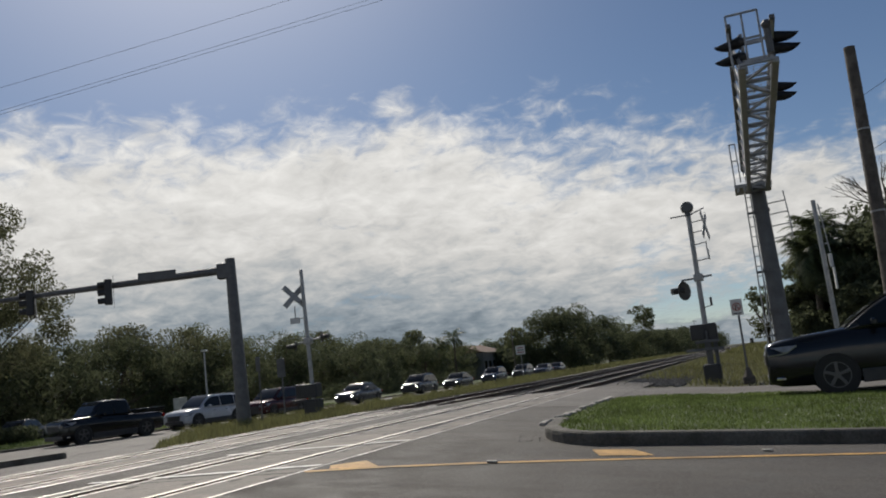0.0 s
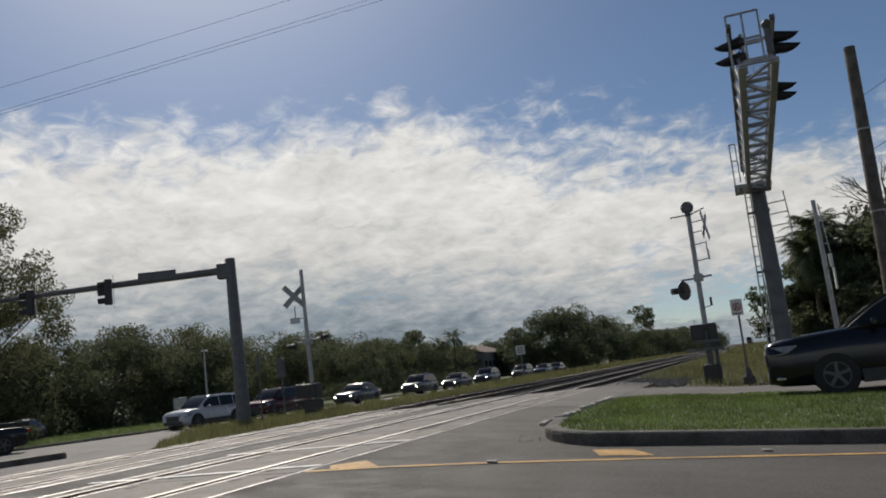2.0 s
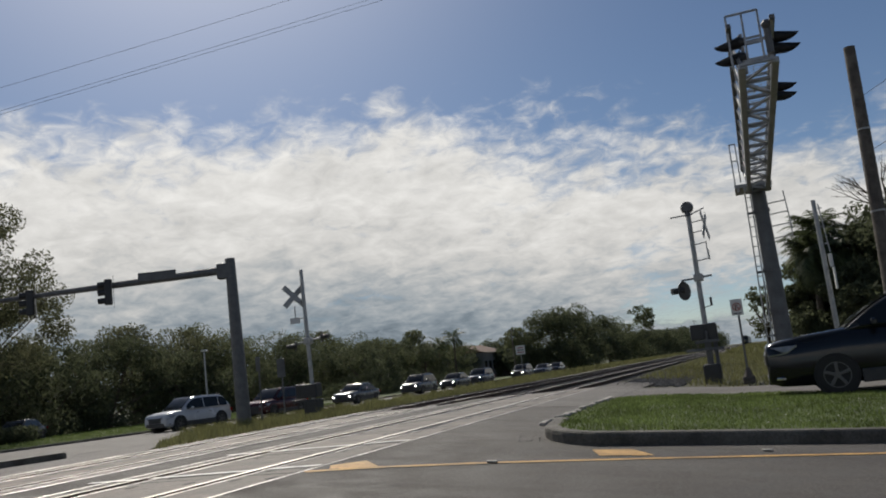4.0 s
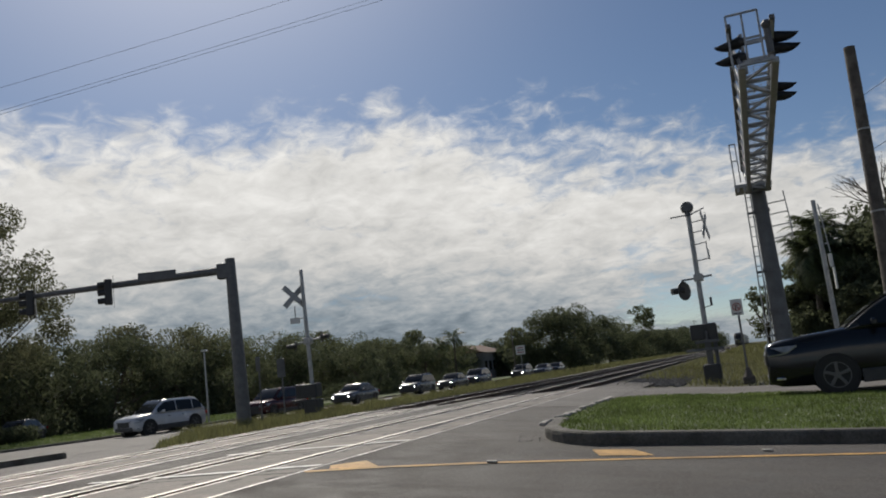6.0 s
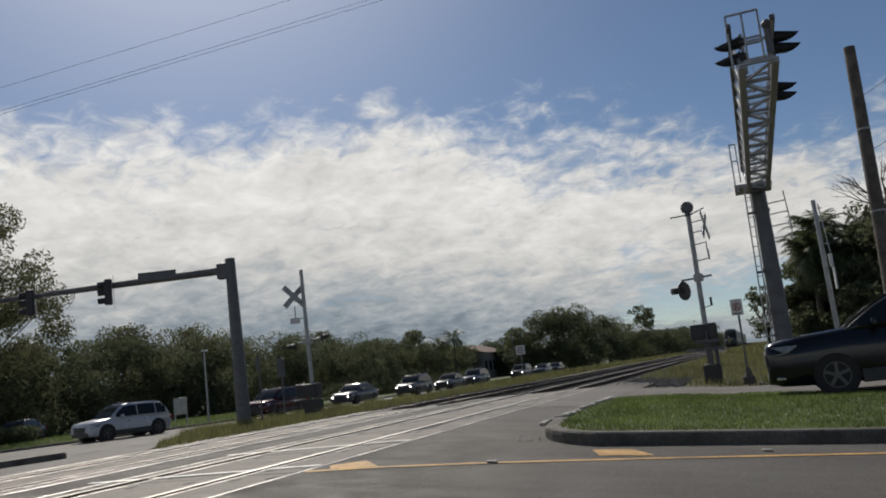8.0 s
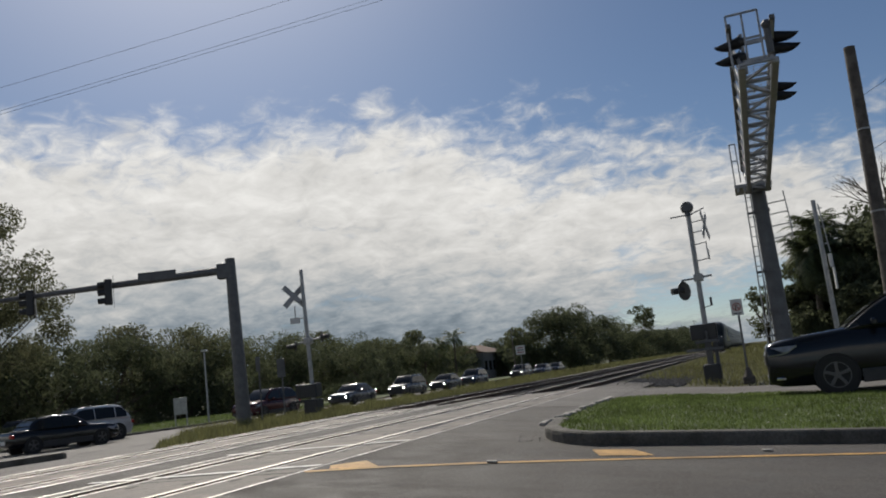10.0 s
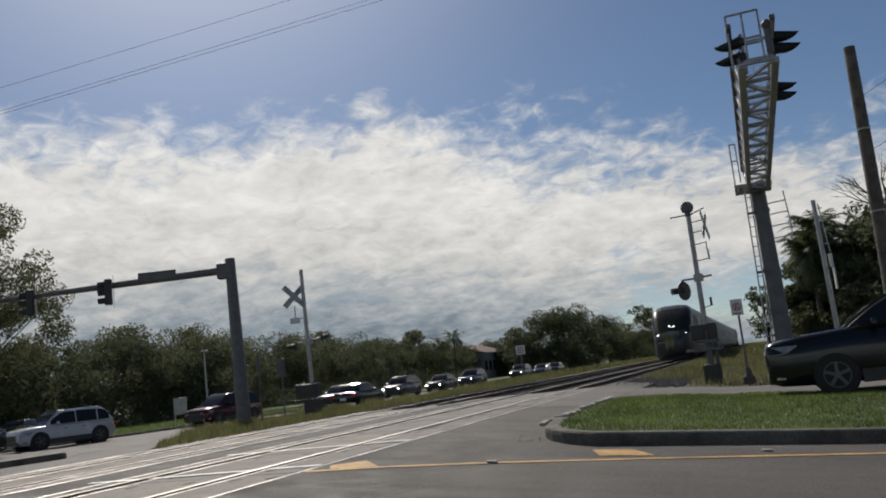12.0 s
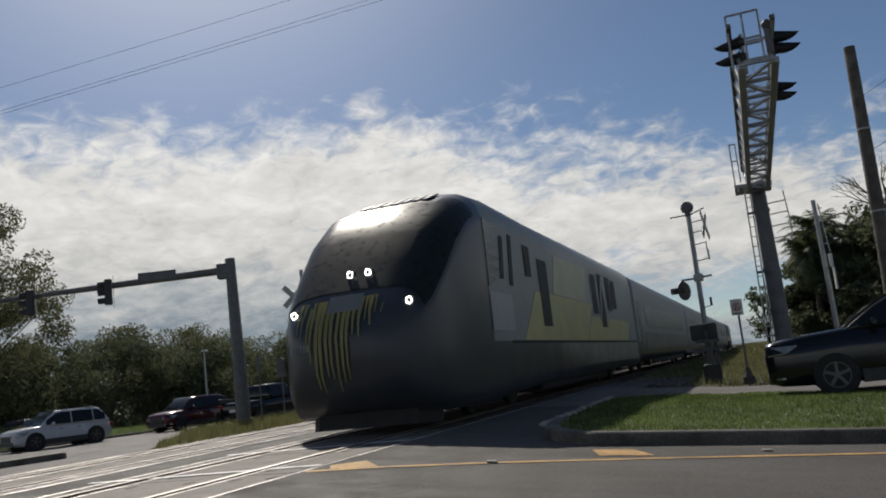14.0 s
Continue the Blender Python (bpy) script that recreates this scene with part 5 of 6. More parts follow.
def board():
    t = thing("notice_board", pose(-33.0, 41.2, 0.0, 0, 0, 10), "plain dull grey board on two posts on the lawn", "sign board")
    bm = BM()
    box(bm, (0, 0, 1.25), (0.85, 0.04, 1.0), bevel=0.006)
    part("panel", bm, GALV, t)
    for s in (-0.38, 0.38):
        bm = BM()
        box(bm, (s, 0.04, 0.85), (0.07, 0.07, 1.8), bevel=0.006)
        part("post", bm, GALV, t)


board()


def median_nose():
    bm = BM()
    pts = [(-17.85, 17.5), (-17.7, 17.25), (-17.85, 17.0), (-18.4, 16.7), (-21.5, 14.6), (-21.9, 15.2), (-18.6, 17.4)]
    prism(bm, [(x, y, ground_z(x) - 0.05) for x, y in pts], (0, 0, 0.22))
    bmesh.ops.bevel(bm, geom=[e for e in bm.edges if min(v.co.z for v in e.verts) > 0.2 + 0.1], offset=0.03, segments=2, affect="EDGES")
    tagged(part("median_kerb", bm, KERB), "low dark concrete median nose on the road", "kerb", kind="structure")


median_nose()


def verge_kerb():
    """Low broken kerb along the front of the verge."""
    bm = BM()
    rings = []
    for x in span(-17.9, -13.6, 9):
        y = verge_y(x) + 0.12
        g = ground_z(x, y)
        rings.append([(x + 0.06, y - 0.08, g - 0.05), (x + 0.06, y - 0.06, g + 0.07), (x, y + 0.02, g + 0.10), (x - 0.10, y + 0.08, g + 0.09), (x - 0.12, y + 0.10, g - 0.05)])
    loft(bm, rings)
    bmesh.ops.recalc_face_normals(bm, faces=bm.faces)
    tagged(part("kerb_verge_front", bm, KERB), "low dark kerb along the front of the verge", "kerb", kind="structure")


verge_kerb()

# highway kerbs
for nm, x in (("kerb_lawn", -30.6), ("kerb_verge", -23.7)):
    bm = BM()
    y0 = -20 if x < -25 else 36.0
    loft(bm, [[(x + bend(y) + dx, y, z) for dx, z in ((-0.09, -0.05), (0.09, -0.05), (0.09, 0.10), (0.06, 0.13), (-0.09, 0.13))] for y in span(y0, 60.0, 40) + [120.0, 250.0]])
    bmesh.ops.recalc_face_normals(bm, faces=bm.faces)
    tagged(part(nm, bm, KERB), "long concrete kerb beside the highway", "kerb", kind="structure")


def wires():
    """Three slack overhead lines, high over the crossing."""
    for k, (a, b) in enumerate((((-25.64, 22.55, 14.07), (-15.19, 26.38, 16.36)), ((-25.66, 22.54, 13.0), (-11.56, 27.71, 15.99)), ((-25.66, 22.54, 13.14), (-12.1, 27.52, 16.06)))):
        a, b = Vector(a), Vector(b)
        d = b - a
        p0, p1 = a - d * 1.6, b + d * 2.2
        bm = BM()
        n = 24
        pts = [p0.lerp(p1, i / n) + Vector((0, 0, 0.28)) - Vector((0, 0, 0.30 * math.sin(math.pi * i / n))) for i in range(n + 1)]
        up, sd = Vector((0, 0, 1)), d.cross(Vector((0, 0, 1))).normalized()
        loft(bm, [[p + (up * math.sin(a_ * 1.2566) + sd * math.cos(a_ * 1.2566)) * 0.007 for a_ in range(5)] for p in pts])
        bmesh.ops.recalc_face_normals(bm, faces=bm.faces)
        tagged(part("overhead_wire", bm, GALV_DULL), "thin grey overhead power line", "wire", "overhead lines")

    # two lines running off the wooden pole
    for a, b in (((3.72, 25.7, 7.93), (5.30, 24.0, 8.41)), ((3.72, 25.7, 6.33), (5.28, 24.0, 6.86))):
        a, b = Vector(a), Vector(b)
        bm = BM()
        tube(bm, a, a + (b - a) * 4.0, 0.008, None, 6)
        tagged(part("overhead_wire", bm, GALV_DULL), "thin grey line tied to the wooden pole", "wire", "lines on the wooden pole")


wires()


# ---- trees ----
def rand_unit(rng):
    v = rng.normal(size=3)
    return v / np.linalg.norm(v)


def leaf_cloud(rng, centres, count, size, squash=0.8):
    """Many small leaf blades scattered through overlapping clumps."""
    w = np.array([c[3] ** 2 for c in centres])
    pick = rng.choice(len(centres), size=count, p=w / w.sum())
    C = np.array(centres)[pick]
    d = rng.normal(size=(count, 3))
    d /= np.linalg.norm(d, axis=1)[:, None]
    d *= (C[:, 3] * rng.uniform(0.3, 1.1, count) ** 0.5)[:, None]
    p = C[:, :3] + d * (1, 1, squash)
    u = rng.normal(size=(count, 3))
    u /= np.linalg.norm(u, axis=1)[:, None]
    v = np.cross(u, rng.normal(size=(count, 3)))
    v /= np.linalg.norm(v, axis=1)[:, None] + 1e-6
    s = (size * rng.uniform(0.6, 1.4, count))[:, None]
    verts = np.stack([p - u * s, p + v * s * 0.5, p + u * s, p - v * s * 0.5], axis=1).reshape(-1, 3)
    return [tuple(x) for x in verts], [(4 * i, 4 * i + 1, 4 * i + 2, 4 * i + 3) for i in range(count)]


def tree(x, y, h, spread, label, material, seed, leaves=3500, size=0.2, trunk=0.28, low=0.15, clumps=34, squash=0.8, group="trees along the highway", airy=1.0):
    rng = np.random.default_rng(seed)
    t = thing("tree", pose(x, y, ground_z(x, y) - 0.06), label, "tree", group)
    centres = []
    bm = BM()
    fork = h * (low + 0.12)
    tube(bm, (0, 0, 0), (0.1, 0.05, fork), trunk, trunk * 0.7, 9)
    for k in range(clumps):
        a = rng.uniform(0, 6.283)
        f = rng.uniform(0.05, 1) ** 0.55
        zz = h * (low + (1 - low) * rng.uniform(0.03, 0.95))
        env = math.sin(math.pi * min(1, max(0.16, (zz / h - low) / (1 - low) * 0.8 + 0.14))) ** 0.55
        r = spread * 0.5 * f * env
        rad = spread * rng.uniform(0.11, 0.19) * airy
        c = (math.cos(a) * r, math.sin(a) * r, min(zz, h - rad * squash * rng.uniform(0.8, 1.1)), rad)
        centres.append(c)
        if k % 3 == 0:
            tube(bm, (0.1, 0.05, fork * rng.uniform(0.7, 1.0)), c[:3], trunk * 0.3, 0.03, 5)
    part("trunk", bm, BARK, t)
    v, f = leaf_cloud(rng, centres, int(leaves * 2.1), size * 0.68, squash)
    raw("crown", v, f, material, t)
    return t


def palm(x, y, h, label, seed, fr=2.4, n=34, group="palms", fan=True):
    rng = np.random.default_rng(seed)
    t = thing("palm_tree", pose(x, y, ground_z(x, y) - 0.06), label, "palm", group)
    bm = BM()
    th = h - fr * 0.55
    for k in range(6):
        tube(bm, (0.02 * k, 0, th * k / 6), (0.02 * (k + 1), 0, th * (k + 1) / 6), 0.2 - 0.012 * k, 0.17 - 0.012 * k, 9)
    part("trunk", bm, BARK, t)
    verts, faces = [], []
    for k in range(n):
        a = rng.uniform(0, 6.283)
        e = rng.uniform(-1.0 if n > 100 else -0.5, 1.25)
        L = fr * rng.uniform(0.75, 1.1)
        out = np.array([math.cos(a), math.sin(a), 0])
        side = np.array([-math.sin(a), math.cos(a), 0])
        prev = np.array([0.1, 0, th])
        m = 9
        for j in range(m):
            f = (j + 1) / m
            ang = e - 1.5 * f * f
            p = prev + (out * math.cos(ang) + np.array([0, 0, 1]) * math.sin(ang)) * L / m
            if j > 1:
                ll = L * 0.30 * math.sin(math.pi * (0.12 + 0.82 * f))
                for s in (-1, 1):
                    for q in (0.0, 0.5):
                        b0 = prev + (p - prev) * q
                        tip = b0 + side * s * ll * 0.8 + (p - prev) / (L / m) * ll * 0.5 - np.array([0, 0, ll * rng.uniform(0.15, 0.5)])
                        i = len(verts)
                        w = (p - prev) * 0.22
                        verts += [tuple(b0 - w), tuple(b0 + w), tuple(tip)]
                        faces.append((i, i + 1, i + 2))
            i = len(verts)
            verts += [tuple(prev + side * 0.02), tuple(prev - side * 0.02), tuple(p - side * 0.015), tuple(p + side * 0.015)]
            faces.append((i, i + 1, i + 2, i + 3))
            prev = p
    raw("crown", verts, faces, FROND, t)
    return t


DENSE, AIRY, FAR_T = "dense dark green broadleaf tree beside the highway", "pale airy broadleaf tree behind the lawn", "broad dark tree in the distance"
BACK = 1.15
for i, (x, y, h, w, m, n, low) in enumerate(((-47.5, 44.5, 6.8, 9.0, LEAF_DARK, 6000, 0.0), (-48.5, 38.0, 6.7, 9.0, LEAF_DARK, 6000, 0.0), (-47.5, 51.0, 7.1, 9.0, LEAF_DARK, 6000, 0.0),
                                             (-49, 55.5, 8.3, 8.5, LEAF_PALE, 4600, 0.15), (-49, 61.5, 8.5, 8.0, LEAF_PALE, 4600, 0.15), (-50, 67.0, 8.8, 8.5, LEAF, 4600, 0.12),
                                             (-45.5, 58, 5.8, 9, LEAF_DARK, 5000, 0.0), (-46, 65, 6.8, 9, LEAF, 5000, 0.0), (-45, 71, 7.5, 9, LEAF_DARK, 5000, 0.0), (-45, 77, 7.6, 9, LEAF, 5000, 0.0),
                                             (-45, 83, 7.6, 9, LEAF_DARK, 5000, 0.0))):
    tree(x * BACK, y * BACK, (h - 1.38) * BACK + 1.38, w * BACK, AIRY if m is LEAF_PALE else DENSE, m, 12 + i, leaves=n, low=low)
tree(-56.2, 48.8, 11.6, 9.0, "spreading thin-leaved tree at the roadside", LEAF_PALE, 9, leaves=5600, size=0.18, low=0.42, trunk=0.14, clumps=34, airy=0.9)
tree(-48.5, 39.4, 17.0, 11.0, "tall thin-leaved tree at the roadside", LEAF_PALE, 11, leaves=12000, size=0.15, low=0.22, clumps=64, airy=0.74, trunk=0.17)
for i, (x, y, h, w) in enumerate(((-43, 87, 6.2, 9), (-44, 94, 6.8, 8), (-45, 101, 6.9, 8), (-46, 106.5, 8.2, 6), (-47, 113, 6.4, 8), (-47, 125, 6.4, 9), (-50, 135, 6.0, 10))):
    tree(x, y, h, w, DENSE, (LEAF_DARK, LEAF)[i % 2], 35 + i, leaves=4200, low=0.02)
tree(-43.2, 146, 5.2, 8, DENSE, LEAF_DARK, 48, leaves=4200, size=0.28, low=0.0)
palm(-45.5, 117, 7.3, "palm with drooping fronds beside the highway", 51)
palm(-44, 120, 8.3, "tall palm with drooping fronds beside the highway", 52)
palm(-45, 110, 6.8, "palm with drooping fronds beside the highway", 53)
for i, (x, y, h, w, m) in enumerate(((-52, 172, 8.2, 12, LEAF_DARK), (-41, 152, 9.0, 9, LEAF), (-37, 158, 12.2, 12, LEAF_DARK), (-36, 166, 13.0, 13, LEAF_DARK), (-36, 178, 11.6, 11, LEAF_DARK), (-36, 195, 11.5, 12, LEAF_DARK),
                                     (-36, 213, 11.8, 13, LEAF_DARK), (-36, 232, 10.5, 13, LEAF), (-38, 185, 7.5, 10, LEAF), (-34, 252, 8.5, 12, LEAF_DARK))):
    tree(x, y, h, w, FAR_T, m, 60 + i, leaves=4200, size=0.32, low=0.03, trunk=0.45)
tree(-34, 268, 17.0, 11, "tall wispy tree with an open crown in the distance", LEAF, 75, leaves=2200, size=0.35, low=0.35, airy=0.7)
for i in range(12):
    tree(-36 + 0.6 * i + (i % 3), 290 + 30 * i, 9.0 + 0.8 * (i % 4), 17, FAR_T, LEAF_DARK, 80 + i, leaves=2600, size=0.5, low=0.02, trunk=0.5)
for i in range(7):
    palm(-30 + 1.2 * i, 400 + 32 * i, 11.5 + 1.5 * (i % 3), "far palm standing over the tree line", 95 + i, fr=3.4, n=20, group="far palms")

# a deeper belt of wood behind the first trees
for i in range(16):
    tree(-62 - 3 * (i % 2), 38 + 8.5 * i, 7.0 + 0.5 * (i % 3), 12, "dense dark tree deeper in the wood", LEAF_DARK, 300 + i, leaves=2600, size=0.34, low=0.0, group="wood behind the highway")

# right of the track
palm(2.75, 40.5, 5.9, "dark cabbage palm with a full crown", 110, fr=1.9, n=120, group="palms behind the side lane")
palm(3.3, 42.5, 7.0, "dark cabbage palm with a full crown", 111, fr=2.0, n=120, group="palms behind the side lane")
palm(4.6, 41.0, 6.0, "dark cabbage palm with a full crown", 112, fr=1.9, n=110, group="palms behind the side lane")
for i, (x, y, h, w) in enumerate(((3.6, 43, 5.2, 4.5), (5.6, 41.5, 7.0, 5.0), (7.4, 40, 7.0, 5.5), (4.6, 39.5, 4.4, 4.0), (9.5, 41, 7.5, 6.0), (6.2, 38.0, 4.0, 4.0), (2.3, 42.5, 4.2, 2.6), (3.0, 44.0, 5.6, 3.4), (2.6, 41.0, 2.8, 3.0))):
    tree(x, y, h, w, "dark dense tree behind the side lane", LEAF_DARK, 120 + i, leaves=4500, size=0.15, low=0.0, group="trees behind the side lane")
tree(0.5, 48.5, 4.3, 2.0, "small slender tree beside the railway", LEAF, 131, leaves=700, size=0.12, low=0.35, group="trees behind the side lane", trunk=0.1)
for i in range(18):
    y = 47 + 13 * i
    tree(9.5 + 0.03 * y + (i % 3), y, 6.5 + 0.8 * (i % 4), 9, "dense green tree along the railway", LEAF_DARK, 140 + i, leaves=2800, size=0.28, low=0.0, group="trees behind the side lane")


def bare_tree():
    rng = random.Random(8)
    t = thing("bare_tree", pose(5.9, 38.3, ground_z(6, 38) - 0.06), "leafless tree with thin grey branches", "tree", "trees behind the side lane")
    bm = BM()
    tube(bm, (0, 0, 0), (0, 0, 7.0), 0.16, 0.06, 8)

    def grow(p, d, l, r, k):
        q = p + d * l
        tube(bm, p, q, r, r * 0.6, 5)
        if k:
            for _ in range(3):
                nd = (d + Vector((rng.uniform(-0.8, 0.8), rng.uniform(-0.8, 0.8), rng.uniform(-0.25, 0.45)))).normalized()
                grow(p.lerp(q, rng.uniform(0.5, 1.0)), nd, l * rng.uniform(0.55, 0.8), r * 0.55, k - 1)
    for k in range(7):
        a = k * 0.9
        grow(Vector((0, 0, 5.4 + 0.26 * k)), Vector((math.cos(a), math.sin(a), 0.5)).normalized(), 1.3, 0.045, 3)
    part("limb", bm, BARK, t)


bare_tree()


# ---- hedges, buildings, far pole ----
def hedge(x, y0, y1, h, seed, label):
    rng = np.random.default_rng(seed)
    centres = [(x + bend(y0 + (y1 - y0) * k / 40) + rng.uniform(-0.3, 0.3), y0 + (y1 - y0) * k / 40, h * 0.5, h * 0.55) for k in range(41)]
    v, f = leaf_cloud(rng, centres, 5000, 0.08, 0.9)
    return tagged(raw("hedge", v, f, LEAF_DARK), label, "hedge", "hedges along the lawn")


hedge(-43.8, 30.5, 38.0, 0.8, 1, "clipped dark green hedge behind the lawn")
hedge(-44.4, 36.8, 41.2, 1.1, 4, "clipped dark green hedge in front of a parked car")
hedge(-51.5, 40.0, 60.0, 1.0, 2, "clipped dark green hedge behind the lawn")
hedge(-38.5, 60.0, 110.0, 1.8, 3, "rough dark hedge behind the highway")

WALL_PALE = mat("pale rendered wall", (0.17, 0.17, 0.165), 0.8, vary=0.15, scale=0.5, grain=20)
ROOF_CLAY = mat("clay roof", (0.16, 0.10, 0.07), 0.8, vary=0.25, scale=1.0, grain=10)


def building(x, y, w, d, h, label, gable):
    t = thing("building", pose(x, y, 0), label, "building", "buildings behind the highway")
    bm = BM()
    box(bm, (0, 0, h / 2), (w, d, h))
    wl_ = part("wall", bm, WALL_PALE, t)
    bm = BM()
    if gable:
        prism(bm, [(-w / 2 - 0.5, -d / 2 - 0.5, h), (w / 2 + 0.5, -d / 2 - 0.5, h), (0, -d / 2 - 0.5, h + gable)], (0, d + 1.0, 0))
    else:
        box(bm, (0, 0, h + 0.15), (w + 0.3, d + 0.3, 0.3))
    part("roof", bm, ROOF_CLAY if gable else WALL_PALE, t)
    for k in range(5):
        bm = BM()
        box(bm, (w / 2 + 0.02, -d / 2 + d * (k + 0.5) / 5, h * 0.5), (0.06, d / 9, h * 0.35))
        part("window", bm, GLASS_DARK, t)
    return t


building(-49, 143, 8, 12, 4.6, "low house with a clay gable roof", 1.6)
building(-47.5, 157, 7, 18, 4.6, "long low pale flat-roofed building", 0)


def far_pole(x, y, h):
    t = thing("utility_pole", pose(x, y, 0), "distant wooden utility pole with a crossarm", "utility pole")
    bm = BM()
    tube(bm, (0, 0, 0), (0, 0, h), 0.16, 0.1, 8)
    part("pole", bm, WOOD, t)
    bm = BM()
    box(bm, (0, 0, h - 0.5), (2.0, 0.1, 0.1))
    part("crossarm", bm, WOOD, t)


far_pole(-40, 139, 8.2)
far_pole(-20, 300, 11)


# ---- grass, stones, litter ----
def verge_ok(x, y):
    return y > verge_y(x) + 0.2 and -23.4 < x < -11.9


blades("verge_grass", verge_ok, (-23.5, -11.9), (13.5, 60), 34000, 0.05, 0.26, 0.0, DRY, "dry yellow-green grass on the verge", "grass", width=0.015, lean=0.6)
blades("verge_grass_far", lambda x, y: True, (-23.5, -12.6), (60, 190), 22000, 0.2, 0.55, 0.0, DRY, "tall dry grass along the railway", "grass", width=0.05, lean=0.6)
blades("verge_tufts", lambda x, y: y > verge_y(x) + 0.3 and (math.sin(x * 2.3) + math.sin(y * 1.7 + x)) > 0.9, (-23.3, -15.5), (16, 42), 9000, 0.16, 0.46, 0.0, DRY, "high weedy tufts on the verge", "grass", width=0.012, lean=0.7)
blades("lane_grass", lambda x, y: y > max(back_y(x) + 2.7, 25.1 - 0.5 * abs(x + 1.5)) and not (-4.2 < x < -2.2 and y < 30), (-4.2, 9.0), (22.5, 90), 34000, 0.06, 0.28, 0.0, DRY, "dry grass beside the railway", "grass", width=0.016, lean=0.7)
blades("lane_grass_far", lambda x, y: x < 6 + 0.03 * y, (-3.6, 16.0), (90, 420), 26000, 0.25, 0.7, 0.0, DRY, "tall dry grass along the railway", "grass", width=0.09, lean=0.6)
blades("lawn_grass", lambda x, y: -50.0 < x - bend(y) < -30.8, (-56, -30.8), (18, 64), 34000, 0.05, 0.12, 0.02, BLADE, "mown green lawn beside the highway", "grass", width=0.03)


def stones(name, xr, yr, count, zf, label, r0=0.02, r1=0.055):
    rng = np.random.default_rng(count)
    verts, faces = [], []
    base = np.array([(1, 0, 0), (-1, 0, 0), (0, 1, 0), (0, -1, 0), (0, 0, 1), (0, 0, -1)], float)
    tri = [(0, 2, 4), (2, 1, 4), (1, 3, 4), (3, 0, 4), (2, 0, 5), (1, 2, 5), (3, 1, 5), (0, 3, 5)]
    for _ in range(count):
        x, y = rng.uniform(*xr), rng.uniform(*yr)
        r = rng.uniform(r0, r1)
        m = base * rng.uniform(0.6, 1.2, (6, 1)) * r
        a = rng.uniform(0, 6.28)
        m = m @ np.array([(math.cos(a), -math.sin(a), 0), (math.sin(a), math.cos(a), 0.3), (0, -0.3, 1)])
        i = len(verts)
        verts += [tuple(p + (x, y, zf(x) + r * 0.3)) for p in m]
        faces += [(i + p, i + q, i + s) for p, q, s in tri]
    return tagged(raw(name, verts, faces, STONE), label, "stones", kind="stuff")


def bed_z(x):
    d = abs(x - (N1 + N2) / 2) if x > -8 else abs(x - (F1 + F2) / 2)
    return 0.40 if d < 1.75 else max(ground_z(x) - 0.04, 0.40 - (d - 1.75) * 0.21)


stones("ballast_stones", (-12.6, -2.4), (25.2, 50), 9000, bed_z, "grey crushed stones on the trackbed")
stones("gravel_shoulder", (-4.3, -2.3), (26.0, 34.0), 2600, lambda x: ground_z(x) - 0.04, "loose grey gravel beside the track", 0.015, 0.045)
stones("kerb_rubble", (-3.35, -2.85), (10.7, 11.6), 16, lambda x: ground_z(x), "small broken stones by the kerb nose", 0.006, 0.014)
stones("road_grit", (-4.4, 3.0), (4.0, 11.0), 200, lambda x: ground_z(x), "scattered pale grit on the asphalt", 0.003, 0.007)

# ---- paint on the crossing ----
for pts, w in (([(-7.75, 7.95), (-4.7, 8.15)], 0.13), ([(-7.6, 10.5), (-4.7, 10.62)], 0.13)):
    stripe("lane_line", pts, w, WHITE_PAINT, "worn white line painted over the crossing", 0.006)


def arrow_mark(name, pts):
    bm = BM()
    vs = [bm.verts.new((x, y, ground_z(x) + 0.007)) for x, y in pts]
    bm.faces.new(vs)
    bmesh.ops.recalc_face_normals(bm, faces=bm.faces)
    tagged(part(name, bm, YELLOW_PAINT), "worn yellow hatch mark on the asphalt", "road marking", kind="structure")


arrow_mark("hatch_mark", [(-4.54, 8.09), (-4.41, 7.85), (-4.0, 8.16), (-4.32, 8.54)])
arrow_mark("hatch_mark_end", [(-2.06, 10.03), (-1.88, 9.52), (-1.28, 9.68), (-1.6, 10.18)])
for i, (x, y) in enumerate(((-2.9, 8.72), (-0.1, 10.35))):
    bm = BM()
    box(bm, (0, 0, 0.01), (0.11, 0.1, 0.02), bevel=0.006)
    o = part("road_stud", bm, CONCRETE)
    o.matrix_basis = pose(x, y, ground_z(x) + 0.006, 0, 5, 20)
    tagged(o, "small pale road stud on the asphalt", "road stud", "road studs")

# small white flowers in the island turf
rngF = np.random.default_rng(4)
fv, ff = [], []
while len(ff) < 110:
    x, y = rngF.uniform(-2.8, 3.5), rngF.uniform(11.2, 20.0)
    if y < kerb_y(x) + 0.4 or y > back_y(x) - 0.3:
        continue
    z, r, i = turf_z(x, y) + rngF.uniform(0.02, 0.05), rngF.uniform(0.005, 0.010), len(fv)
    fv += [(x - r, y, z), (x, y - r, z + 0.004), (x + r, y, z + r), (x, y + r, z + r)]
    ff.append((i, i + 1, i + 2, i + 3))
tagged(raw("flowers", fv, ff, SIGN_WHITE), "tiny white flowers scattered in the grass", "flowers", kind="stuff")


# ---- what moves ----
TRAIN = [(0.0, 820), (1.5, 650), (3.0, 515), (5.5, 325), (6.5, 271), (7.5, 226), (8.2, 199), (10.3, 121), (11.0, 97.5), (11.6, 78.5), (12.0, 66.2),
         (12.5, 52.4), (13.0, 38.5), (13.5, 25.8), (14.0, 12.6)]


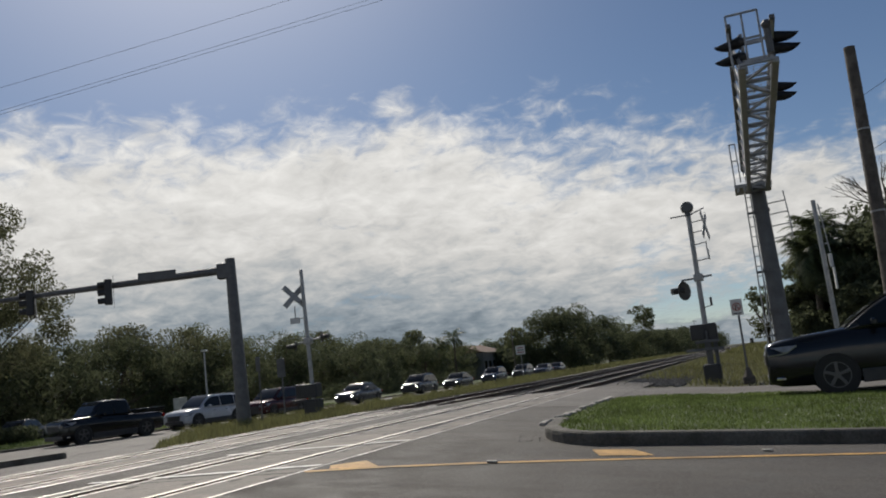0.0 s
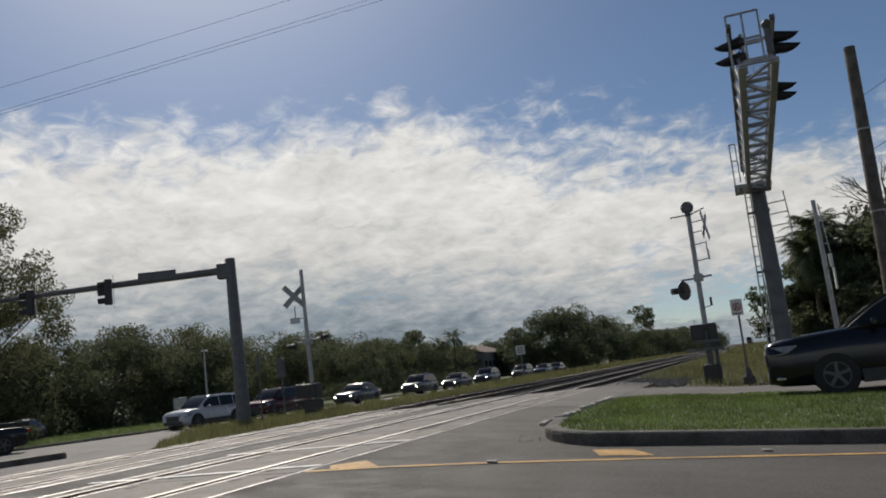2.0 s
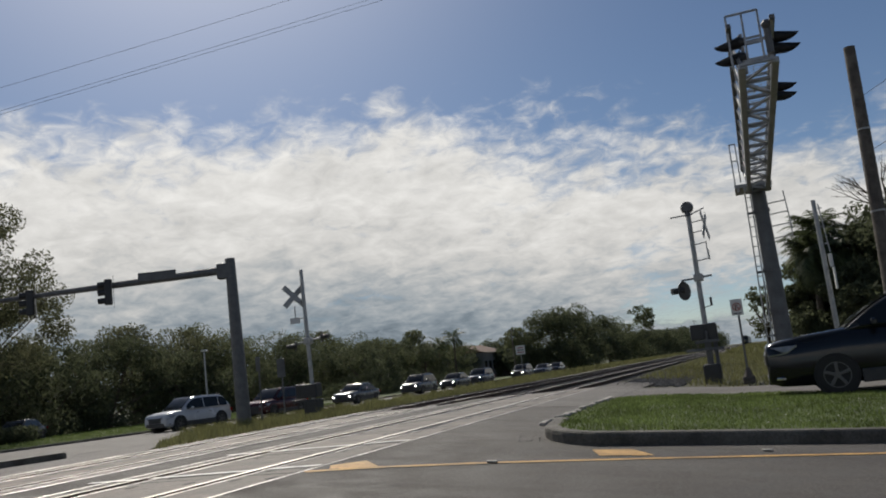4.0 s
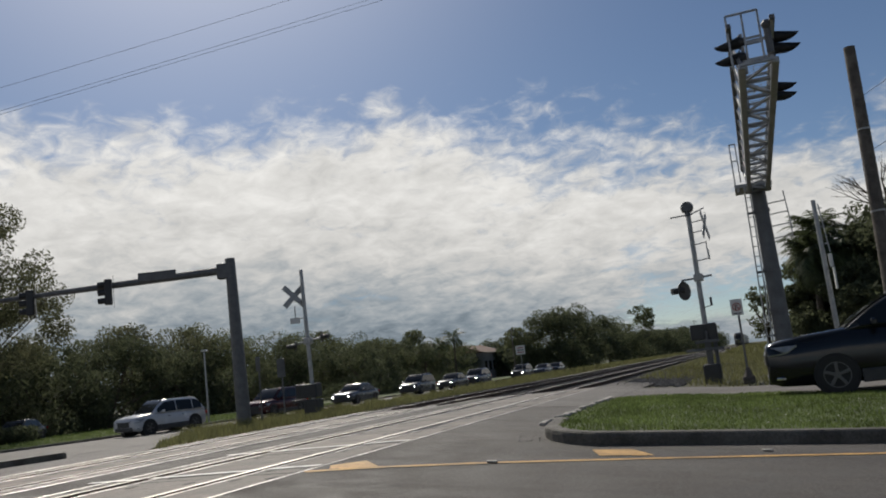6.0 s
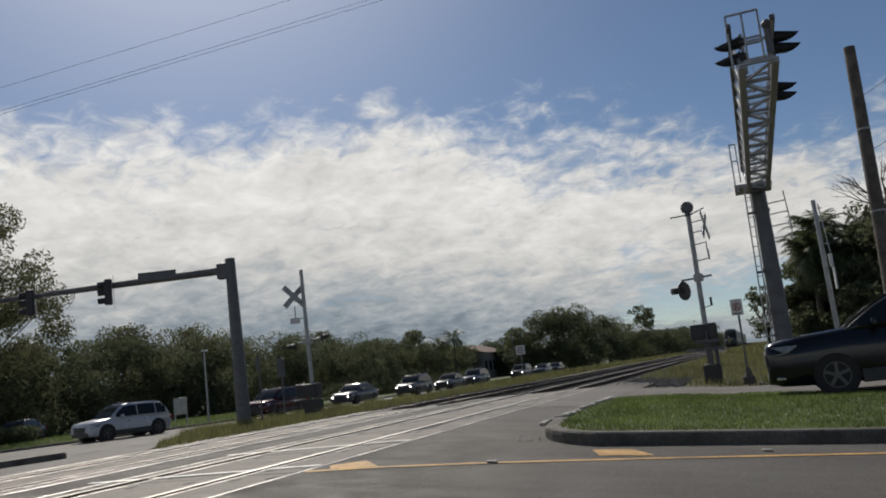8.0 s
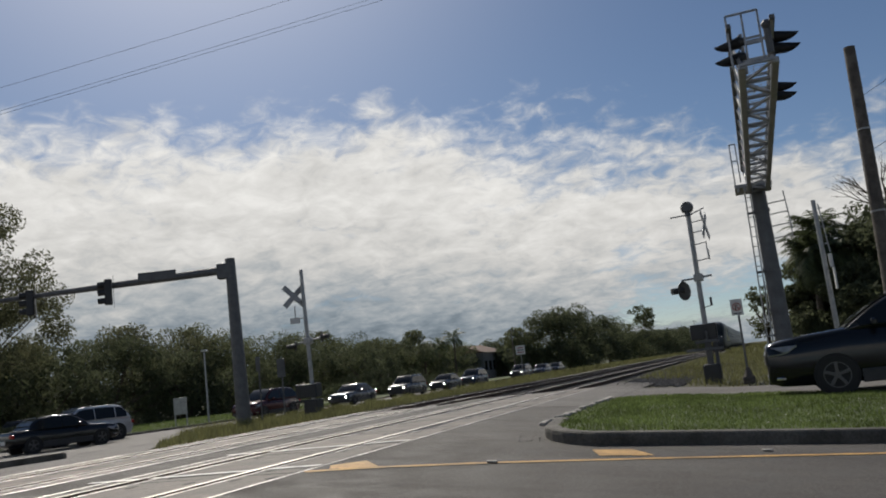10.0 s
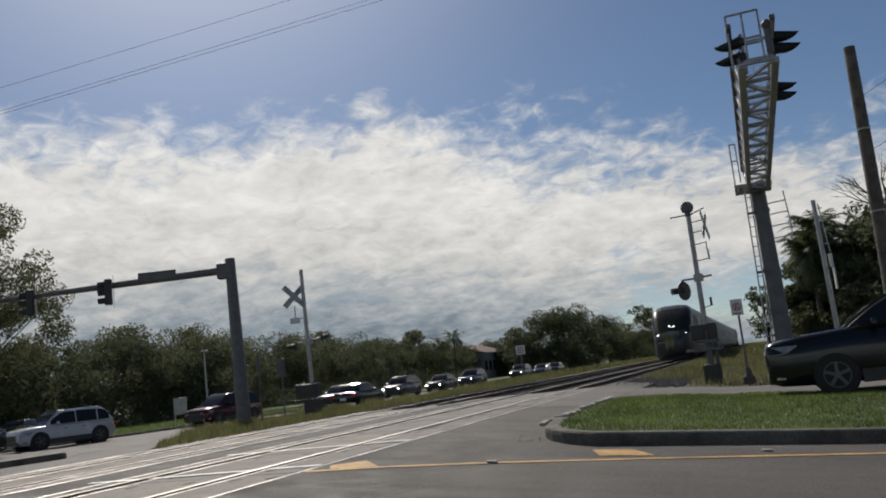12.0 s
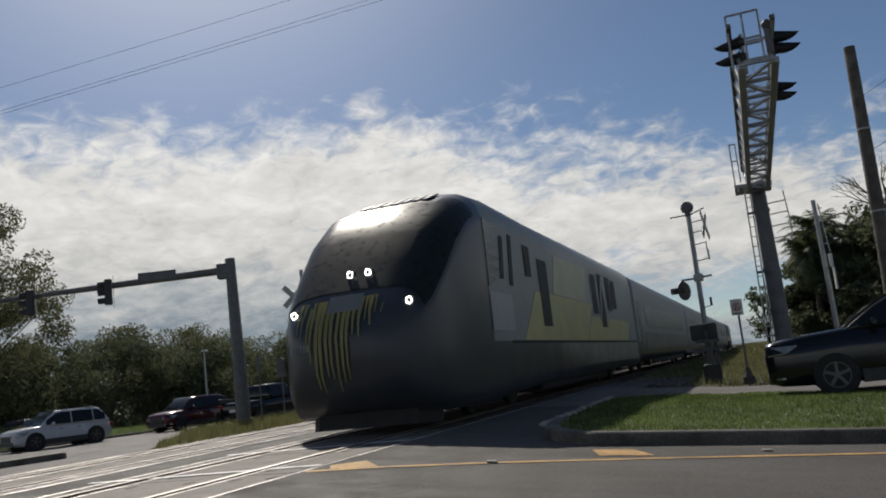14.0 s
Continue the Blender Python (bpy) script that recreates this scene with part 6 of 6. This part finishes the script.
def glide(rows, t):
    """Straight from row to row."""
    if t <= rows[0][0]:
        return rows[0][1]
    for (a, p), (b, q) in zip(rows, rows[1:]):
        if t <= b:
            return p + (q - p) * (t - a) / (b - a)
    return rows[-1][1]


def drive(vehicle, x, rows, away, r):
    """Drive along a lane at x; away: heading along +y. The wheels roll with the way."""
    z = 0.008
    turn = [math.degrees(math.atan((bend(y + 0.5) - bend(y - 0.5)))) for t, y in rows]
    walk(vehicle, [(t, pose(x + bend(y), y, z, 0, 0, (0 if away else 180) - a)) for (t, y), a in zip(rows, turn)])
    times = [0.0]
    y0 = yl = rows[0][1]
    for k in range(1, 421):
        t = k / 30
        y = glide(rows, t)
        if abs(y - yl) > 0.9 * r or k == 420:
            times.append(t)
            yl = y
    for w in [c for c in vehicle.children if c.name.startswith("wheel") and not c.name.startswith("wheel_arch")]:
        at = w.location.copy()
        walk(w, [(t, Matrix.Translation(at) @ pose(0, 0, 0, math.degrees(-(glide(rows, t) - y0) * (1 if away else -1) / r))) for t in times])


def motions():
    walk(CLOUDS, [(0.0, pose(0, 0, 1.3, 0, 0, -1.0)), (7.0, pose(0, 0, 1.3, 0, 0, 0.0)), (14.0, pose(0, 0, 1.3, 0, 0, 1.0))])
    # the lamps sit 0.9 m behind the tip of the nose
    for ob, back, turned in TRAIN_CARS:
        walk(ob, [(t, pose(-6.17, y - 0.9 + back, 0.57, 0, 0, 180 if turned else 0)) for t, y in TRAIN])
    drive(white_suv, -28.5, [(0, 38.7), (2.4, 38.6), (3.2, 38.15), (5.3, 36.4), (6.5, 35.2), (7.5, 34.1), (8.2, 33.2), (10.3, 31.1), (11, 30.8), (12, 30.4), (13.5, 30.2), (14, 30.2)], False, 0.36)
    drive(truck_a, -28.5, [(0, 32.6), (0.5, 31.8), (1.0, 30.5), (1.5, 28.7), (2.0, 26.1), (3.0, 19.0), (4.5, 6.0), (14, -30.0)], False, 0.41)
    drive(black_sedan, -25.3, [(0, -60.0), (8.4, 10.0), (9.6, 23.8), (10.3, 31.0), (10.5, 33.0), (10.8, 36.2), (11.0, 38.3), (12.0, 49.8), (14, 80.0)], True, 0.33)
    drive(truck_c, -25.3, [(0, -90.0), (10.5, 8.0), (11.6, 19.4), (12.2, 24.9), (12.5, 27.4), (12.8, 29.5), (13.0, 31.0), (13.5, 35.3), (14, 39.7)], True, 0.41)
    drive(red_car, -28.5, [(0, 44.7), (8.2, 44.7), (10.3, 43.6), (11, 42.6), (11.5, 41.0), (12, 40.1), (12.5, 39.1), (14, 37.6)], False, 0.36)
    drive(silver_car, -28.5, [(0, 56.0), (7.5, 55.4), (10.3, 54.9), (11, 54.5), (12, 53.3), (12.5, 51.8), (13.5, 48.2), (14, 46.1)], False, 0.33)
    drive(queue_3, -28.5, [(0, 67.9), (6.5, 67.4), (11, 64.6), (12.5, 63.6), (14, 61.2)], False, 0.36)
    drive(queue_4, -28.5, [(0, 77.9), (6.5, 76.3), (12.5, 73.2), (14, 72.5)], False, 0.33)
    drive(queue_5, -28.5, [(0, 90.0), (1.5, 96.0 - 8.0), (3.0, 86.0), (6.5, 83.8), (14, 82.0)], False, 0.36)
    for ob, y in ((queue_6, 102.2), (queue_7, 113.0), (queue_8, 121.0)):
        drive(ob, -28.5, [(0, y), (14, y - 1.0)], False, 0.36)


motions()
